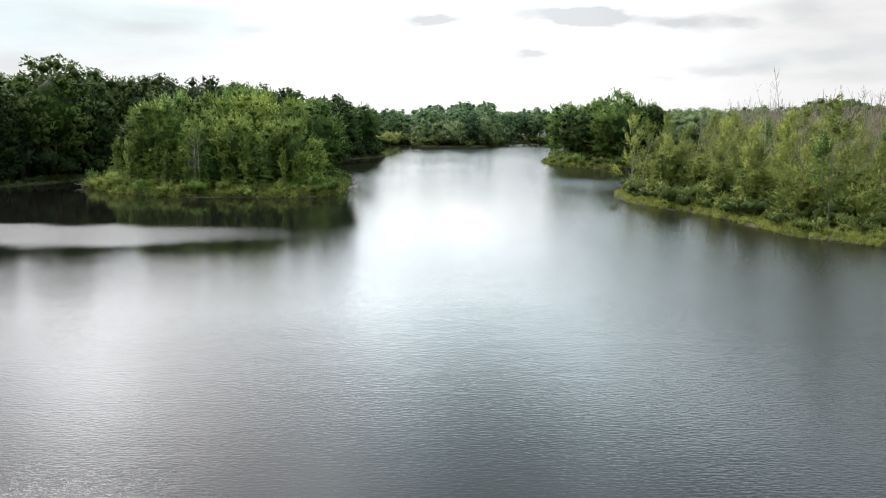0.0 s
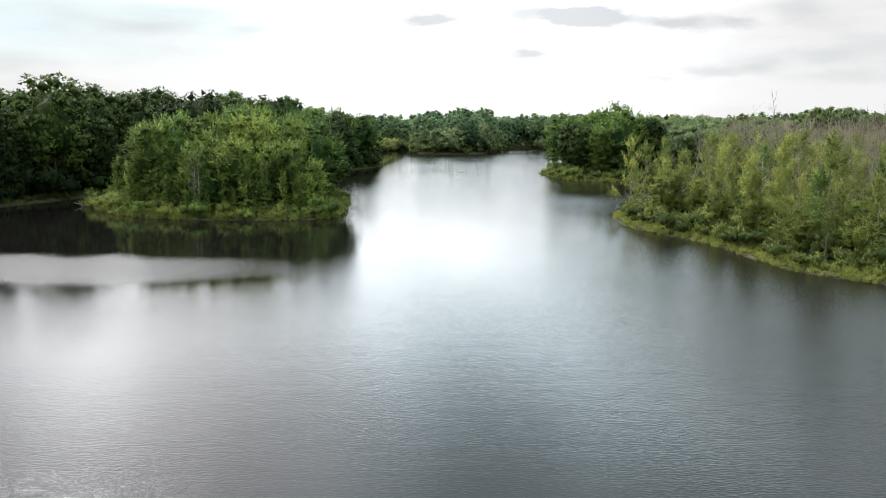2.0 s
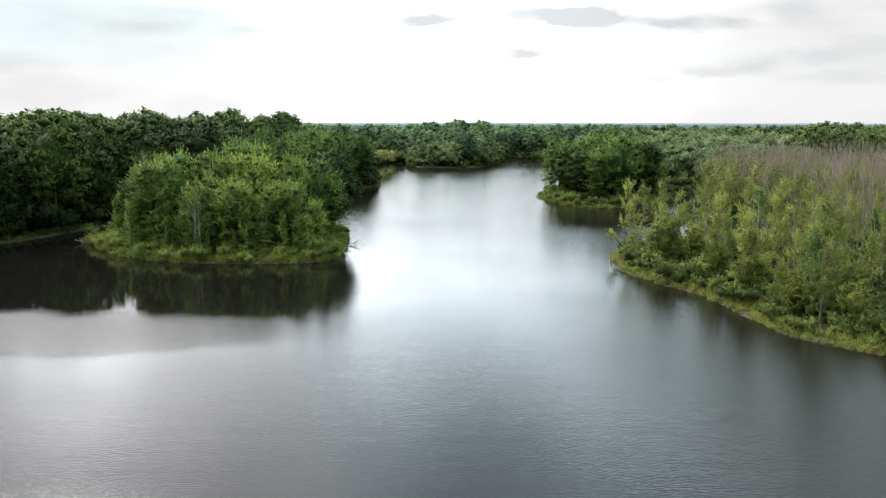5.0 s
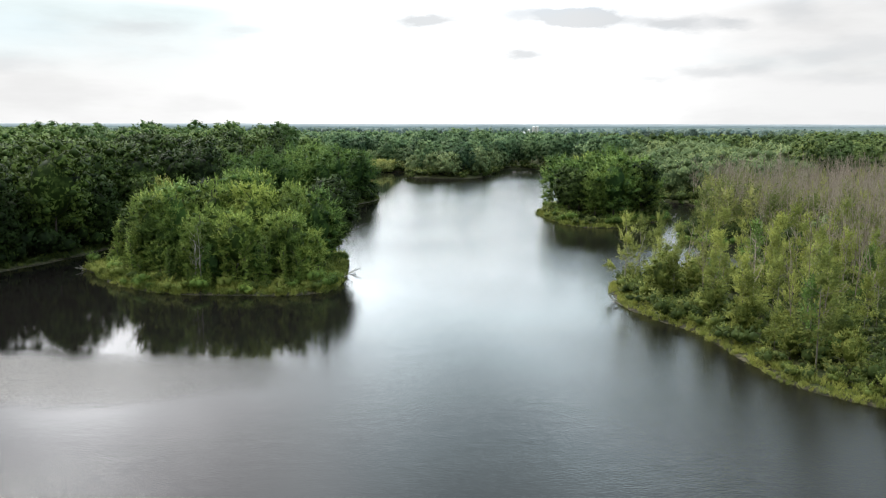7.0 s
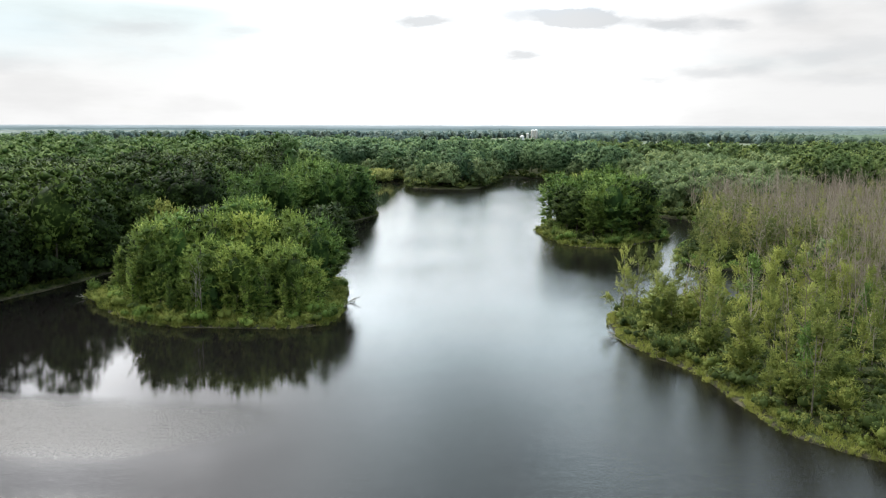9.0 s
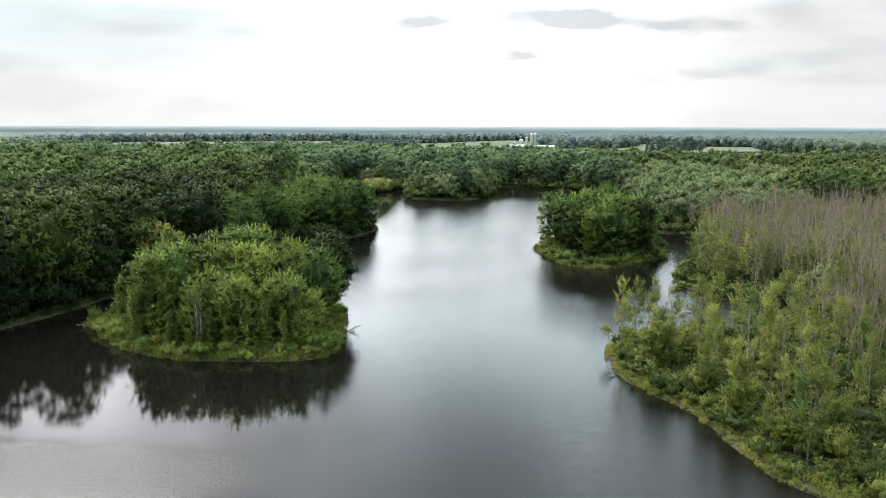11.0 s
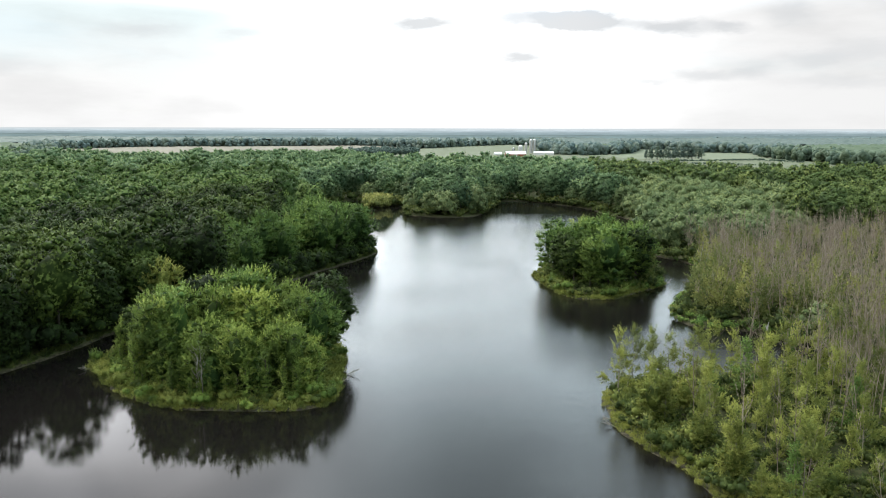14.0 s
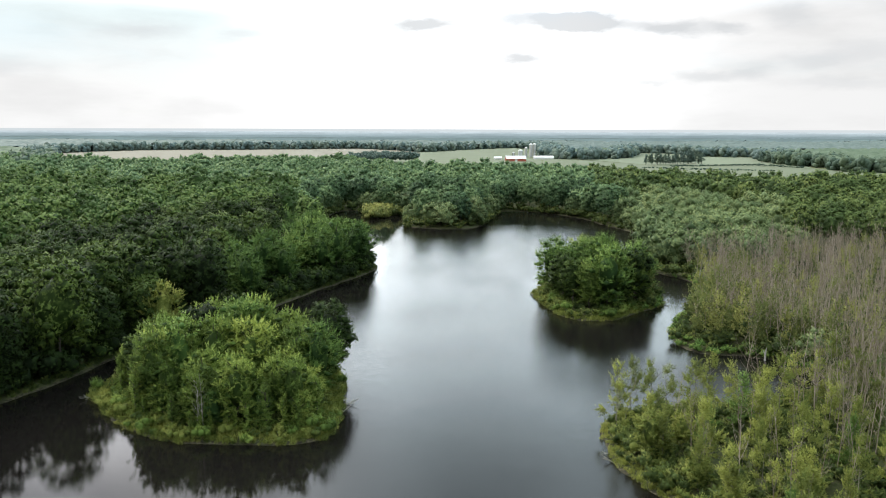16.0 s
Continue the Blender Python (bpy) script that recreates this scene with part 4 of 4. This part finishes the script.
field([(-300, 640), (-92, 780), (-78, 1010), (-25, 1345), (-147, 1600), (-337, 1520), (-526, 1460), (-640, 1230), (-420, 820)], FIELD_TAN, "pale stubble field beyond the forest")
field([(-88, 780), (-20, 600), (70, 590), (110, 800), (150, 1090), (170, 1660), (80, 1590), (-22, 1348), (-74, 1010)], FIELD_GREEN, "green hay field beside the farm")
field([(72, 590), (160, 470), (240, 450), (440, 680), (392, 800), (330, 870), (245, 858), (180, 1050), (152, 1088), (112, 800)], FIELD_GREEN, "strip of green meadow beyond the forest")
field([(248, 862), (330, 874), (396, 804), (460, 1010), (490, 1160), (400, 1180), (395, 1310), (340, 1330), (285, 1160), (250, 1075), (184, 1056)], FIELD_PALE, "pale green meadow with a row of trees")
FARK = []
for k in range(6):
    rng = np.random.default_rng(950 + k)
    b = np.array([(rng.uniform(-4, 4), rng.uniform(-4, 4), z, rng.uniform(4.5, 6), rng.uniform(4.5, 6), rng.uniform(3.5, 5)) for z in (2.8, 5.5, 8, 10)])
    FARK.append((*join(cores(b * np.array((1, 1, 1, 0.75, 0.75, 0.9)), 0.95) + [leaves(rng, b * np.array((1, 1, 1, 0.8, 0.8, 0.9)), 36, 1.7, 0.1, 0.9, mess=0.2, dome=0.4)]), 0))


def wood_edge(x, y):
    """Where the far woods begin, in survey units."""
    bearing = [-0.60, -0.50, -0.484, -0.378, -0.313, -0.153, -0.095, -0.018, 0.021, 0.058, 0.098, 0.128, 0.138, 0.168, 0.241, 0.259, 0.263, 0.30, 0.351, 0.41, 0.422, 0.448, 0.50, 0.522, 0.60]
    reach = [640, 700, 1225, 1391, 1435, 1496, 1547, 1332, 1405, 1527, 1623, 1600, 1083, 1030, 1049, 1137, 1299, 1273, 1121, 1125, 984, 861, 812, 722, 690]
    return np.interp(x / y, bearing, reach) + 8 * np.sin(x * 0.021) + 6 * np.sin(x * 0.053)


belt = scatter((-1600, 780, 1700, 2400), 15.0, 71, 1, 0.5)
x, y = belt[:, 0] / K, belt[:, 1] / K
clearing = [wood_edge(x + a, y - c) > y - c for a, c in ((-40, 0), (40, 0), (0, 52), (0, 26))]
belt = belt[(y > wood_edge(x, y)) & np.any(clearing, 0) & (abs(x) < 0.6 * y + 30)]
fore = belt[:, 1] < 1240
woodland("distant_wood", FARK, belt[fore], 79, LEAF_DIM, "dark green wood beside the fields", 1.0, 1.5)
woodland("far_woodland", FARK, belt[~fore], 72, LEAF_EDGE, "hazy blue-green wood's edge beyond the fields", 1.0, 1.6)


def canopy(name, y0, y1, step, mat, label, kind):
    """The tops of woods far off, as one lumpy sheet."""
    xs, ys = np.arange(-0.66 * y1, 0.66 * y1, step), np.arange(y0, y1, step)
    gx, gy = np.meshgrid(xs, ys)
    q = np.stack([gx.ravel(), gy.ravel()], 1)
    rng = np.random.default_rng(int(y0))
    q = q + rng.uniform(-0.2, 0.2, q.shape) * step
    tops = heights(q) + 10.0 + rng.random(len(q)) ** 1.5 * 6.5 + 2.5 * np.sin(q[:, 0] * 0.013 + q[:, 1] * 0.004) * np.sin(q[:, 1] * 0.017)
    nx = len(xs)
    i = (np.arange(len(ys) - 1)[:, None] * nx + np.arange(nx - 1)).ravel()
    tris = np.concatenate([np.stack([i, i + 1, i + nx + 1], 1), np.stack([i, i + nx + 1, i + nx], 1)])
    mid = q[tris].mean(1) / K
    tris = tris[mid[:, 1] > wood_edge(mid[:, 0], mid[:, 1]) + 28]
    me = tri_mesh(name, np.column_stack([q, tops]), tris, mat)
    return tagged(new(name, me), label, "woodland", kind=kind)


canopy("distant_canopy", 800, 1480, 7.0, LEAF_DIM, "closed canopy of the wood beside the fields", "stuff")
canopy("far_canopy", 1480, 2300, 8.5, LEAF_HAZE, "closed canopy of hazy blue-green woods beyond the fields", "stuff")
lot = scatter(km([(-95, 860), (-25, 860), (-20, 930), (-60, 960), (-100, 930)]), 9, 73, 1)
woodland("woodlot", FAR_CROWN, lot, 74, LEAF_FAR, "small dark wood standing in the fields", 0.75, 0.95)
HEDGE = np.concatenate([scatter(km([(240, 872), (318, 900), (320, 922), (240, 890)]), 9, 75, 1), scatter(km([(395, 930), (450, 900), (455, 930), (400, 950)]), 13, 76, 1)])
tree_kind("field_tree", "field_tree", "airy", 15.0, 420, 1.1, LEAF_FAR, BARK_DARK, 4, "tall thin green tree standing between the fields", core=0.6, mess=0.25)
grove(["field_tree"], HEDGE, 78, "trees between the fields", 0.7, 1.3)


def row(points, gap, seed):
    """Places along a line on the far land."""
    rng = np.random.default_rng(seed)
    out = []
    for (x0, y0), (x1, y1) in zip(points[:-1], points[1:]):
        n = int(math.hypot(x1 - x0, y1 - y0) * K / gap)
        for k in range(n):
            out.append(((x0 + (x1 - x0) * k / n) * K + rng.uniform(-1, 1), (y0 + (y1 - y0) * k / n) * K + rng.uniform(-2, 2)))
    q = np.array(out)
    return np.column_stack([q, heights(q) + 0.3, np.full(len(q), 50.0)])


woodland("hedgerow", BUSH, row([(253, 826), (300, 842), (359, 861), (388, 806)], 2.6, 115), 116, LEAF_DIM, "low dark hedge along a farm track between meadows", 0.7, 1.5, "hedge")
woodland("field_hedge", BUSH, row([(215, 800), (250, 770), (330, 742)], 2.8, 117), 118, LEAF_DIM, "low dark hedge along the edge of a meadow", 0.6, 1.3, "hedge")


# distance haze painted as a pale colour, part of it glowing
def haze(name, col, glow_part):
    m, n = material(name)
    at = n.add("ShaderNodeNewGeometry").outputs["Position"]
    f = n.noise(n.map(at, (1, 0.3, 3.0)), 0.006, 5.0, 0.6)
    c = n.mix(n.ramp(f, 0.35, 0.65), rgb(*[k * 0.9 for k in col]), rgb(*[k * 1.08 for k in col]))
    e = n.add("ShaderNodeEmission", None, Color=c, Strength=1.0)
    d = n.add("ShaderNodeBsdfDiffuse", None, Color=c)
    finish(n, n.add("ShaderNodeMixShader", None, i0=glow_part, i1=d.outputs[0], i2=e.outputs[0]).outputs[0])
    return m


def ridge(name, y, z, amp, col, seed, label):
    """A far wooded rise: a long low bank with an uneven crest."""
    xs = np.linspace(-0.8 * y, 0.8 * y, 260)
    crest = [z + amp * noise.fractal(Vector((x * 0.0012, seed, 0.0)), 0.6, 2.1, 5) for x in xs]
    n = len(xs)
    v = [(x, y, -5) for x in xs] + [(x, y + 20, c) for x, c in zip(xs, crest)] + [(x, y + 160, c * 0.95 - 3) for x, c in zip(xs, crest)]
    f = [(r * n + i, r * n + i + 1, (r + 1) * n + i + 1, (r + 1) * n + i) for r in range(2) for i in range(n - 1)]
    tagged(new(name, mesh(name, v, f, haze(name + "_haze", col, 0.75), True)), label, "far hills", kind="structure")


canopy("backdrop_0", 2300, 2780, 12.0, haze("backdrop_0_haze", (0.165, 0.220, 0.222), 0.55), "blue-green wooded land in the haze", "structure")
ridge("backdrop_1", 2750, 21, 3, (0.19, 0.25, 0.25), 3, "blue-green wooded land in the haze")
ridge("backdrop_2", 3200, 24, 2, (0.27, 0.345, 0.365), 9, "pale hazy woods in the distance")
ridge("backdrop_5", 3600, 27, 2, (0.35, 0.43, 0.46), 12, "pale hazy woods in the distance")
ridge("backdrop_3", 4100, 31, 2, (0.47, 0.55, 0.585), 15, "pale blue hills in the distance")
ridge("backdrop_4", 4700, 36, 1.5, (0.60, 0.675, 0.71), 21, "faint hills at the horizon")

# ---- farm ----
WHITE = plain("white_sheet_roof", (0.72, 0.72, 0.70), 0.5)
RED = plain("red_barn_boards", (0.36, 0.09, 0.055), 0.8)
STEEL = plain("galvanised_steel", (0.55, 0.57, 0.58), 0.4, 0.3)
CONCRETE = plain("silo_concrete", (0.48, 0.47, 0.44), 0.85)


def box(x0, y0, z0, x1, y1, z1):
    v = [(x, y, z) for z in (z0, z1) for y in (y0, y1) for x in (x0, x1)]
    return v, [(0, 2, 3, 1), (4, 5, 7, 6), (0, 1, 5, 4), (2, 6, 7, 3), (0, 4, 6, 2), (1, 3, 7, 5)]


def barn(x, y, length, depth, wall, rise, wall_mat, turn, label):
    ob = new("barn")
    ob.matrix_basis = pose(x, y, 0.9, 0, 0, turn)
    part("wall", mesh("barn_wall", *box(-length / 2, -depth / 2, 0, length / 2, depth / 2, wall), wall_mat), ob)
    for sgn in (-1, 1):
        o, l = depth / 2 + 0.4, length / 2 + 0.5
        v = [(-l, sgn * o, wall - 0.15), (l, sgn * o, wall - 0.15), (l, 0, wall + rise), (-l, 0, wall + rise)]
        v += [(a, b, c + 0.2) for a, b, c in v]
        part("roof", mesh("barn_roof", v, [(0, 1, 2, 3), (4, 7, 6, 5), (0, 4, 5, 1), (1, 5, 6, 2), (2, 6, 7, 3), (3, 7, 4, 0)], WHITE), ob, "white sheet-metal roof slope")
    for sgn in (-1, 1):
        g = [(sgn * length / 2, -depth / 2, wall), (sgn * length / 2, depth / 2, wall), (sgn * length / 2, 0, wall + rise)]
        g += [(a - sgn * 0.2, b, c) for a, b, c in g]
        part("gable", mesh("barn_gable", g, [(0, 1, 2), (3, 5, 4), (0, 3, 4, 1), (1, 4, 5, 2), (2, 5, 3, 0)], wall_mat), ob)
    part("door", mesh("barn_door", *box(-1.8, -depth / 2 - 0.12, 0, 1.8, -depth / 2 + 0.02, wall * 0.8), WHITE), ob)
    return tagged(ob, label, "barn", "farm buildings")


def silo(x, y, r, h, mat, label):
    ob = new("silo")
    ob.matrix_basis = pose(x, y, 0.8)
    z = np.linspace(0, h, 9)
    body = join([tube([(0, 0, k) for k in z], [r] * 9, 18)] + [tube([(0, 0, k), (0, 0, k + 0.25)], [r * 1.025] * 2, 18) for k in z[1:-1]])
    part("body", tri_mesh("silo_body", *body, mat), ob)
    a = np.linspace(0, math.pi / 2, 6)
    part("dome", tri_mesh("silo_dome", *tube([(0, 0, h + math.sin(k) * r * 0.75) for k in a], [r * 1.02 * max(0.02, math.cos(k)) for k in a], 18), WHITE), ob, "white domed cap")
    part("chute", mesh("silo_chute", *box(-0.6, -r - 0.7, 0, 0.6, -r + 0.1, h), STEEL), ob)
    return tagged(ob, label, "silo", "farm silos")


barn(125, 1205, 31, 14, 4.5, 4.5, RED, 4, "red barn with a white metal roof beside the silos")
barn(182, 1300, 33, 11, 3.2, 2.6, WHITE, -3, "long low white shed on the farm")
barn(206, 1330, 14, 11, 4.2, 3.4, WHITE, 8, "small white gabled farm building")
barn(103, 1275, 12, 9, 3.0, 2.2, WHITE, 4, "small white shed at the edge of the field")
barn(335, 1520, 13, 9, 4.5, 3.4, WHITE, 10, "white-roofed farmhouse half hidden by trees")
silo(170, 1376, 2.9, 23.0, CONCRETE, "tall grey concrete silo with a white dome")
silo(176.3, 1378, 2.9, 23.3, CONCRETE, "tall grey concrete silo with a white dome")
silo(160.5, 1370, 2.4, 17.5, CONCRETE, "shorter grey silo with a white dome")
silo(147, 1335, 3.6, 13.0, STEEL, "squat galvanised steel grain bin")
silo(136.5, 1350, 1.9, 9.5, plain("dark_silo_staves", (0.10, 0.11, 0.12), 0.6), "small dark silo behind the barn")

# ---- snags and fallen branches at the water's edge ----
def snag(x, y, h, r, lean_x, lean_y, label, name="dead_tree"):
    rng = np.random.default_rng(int(abs(x * 10)))
    ob = new(name)
    ob.matrix_basis = pose(x * K, y * K, -0.2, lean_y, lean_x, 30)
    wood = BARK_DEAD if h > 13 else BARK_PALE
    for k, piece in enumerate(bare_tree(rng, h, r, split=True)):
        part("branch" if k else "trunk", tri_mesh("snag_branch" if k else "snag", *piece, wood), ob)
    return tagged(ob, label, "dead tree")


snag(44.2, 101, 20.5, 0.075, 1, 0, "tall pale dead tree with bare branches")
snag(41.6, 101.5, 18.0, 0.06, -2, 2, "tall pale dead tree with bare branches")
for x, y, h in ((52, 112, 17.2), (55.5, 110, 17.6), (58.5, 114, 17.9), (61, 112, 16.8), (63, 110, 17.4), (65, 113, 18.8), (68.2, 118, 18.0), (49, 118, 16.4)):
    snag(x, y, h, 0.055, (x * 7) % 5 - 2, (y * 3) % 5 - 2, "tall bare dead tree above the poplars")
snag(-31.4, 98.2, 11.0, 0.065, 2, 0, "pale dead birch with bare branches on the island")
snag(-32.3, 98.4, 9.5, 0.055, -5, 2, "pale dead birch with bare branches on the island")
snag(-46.5, 221, 13.0, 0.2, 6, 0, "pale forked dead tree in the shore wood")
snag(-47.3, 221, 12.5, 0.18, -6, 0, "pale forked dead tree in the shore wood")
snag(24, 100, 8.0, 0.07, -4, 3, "slim pale dead tree near the point")
snag(25.5, 101, 9.5, 0.07, 3, 0, "slim pale dead tree near the point")
snag(66, 190, 13.0, 0.15, 4, 0, "pale forked dead tree on the bank of the channel")
snag(69, 193, 12.0, 0.14, -8, 0, "pale forked dead tree on the bank of the channel")
snag(-14.2, 110, 3.2, 0.10, 70, 10, "fallen bare branch reaching over the water", "fallen_branch")
snag(-14.6, 106, 3.5, 0.08, 75, -20, "fallen bare branch reaching over the water", "fallen_branch")
snag(-52.5, 113.5, 3.0, 0.10, -65, 10, "fallen bare branch reaching over the water", "fallen_branch")
snag(22.0, 93, 3.5, 0.07, -70, 15, "fallen bare branch reaching over the water", "fallen_branch")
snag(21.8, 90, 3.0, 0.07, -60, -25, "fallen bare branch reaching over the water", "fallen_branch")
snag(53, 175.5, 4.0, 0.10, 65, -10, "fallen bare branch reaching over the water", "fallen_branch")
stump = new("broken_trunk")
stump.matrix_basis = pose(58.4 * K, 132.2 * K, -0.3)
part("trunk", tri_mesh("broken_trunk", *join([tube([(0, 0, 0), (0.05, 0, 1.2), (0.1, 0.05, 2.4), (0.25, 0.05, 3.3)], [0.27, 0.2, 0.15, 0.04], 7), tube([(0.06, 0, 1.5), (-0.3, 0, 2.2), (-0.4, 0, 2.7)], [0.16, 0.1, 0.03], 5)]), plain("bleached_wood", (0.40, 0.385, 0.35), 0.8)), stump)
tagged(stump, "bleached broken tree trunk standing in the water", "tree stump")
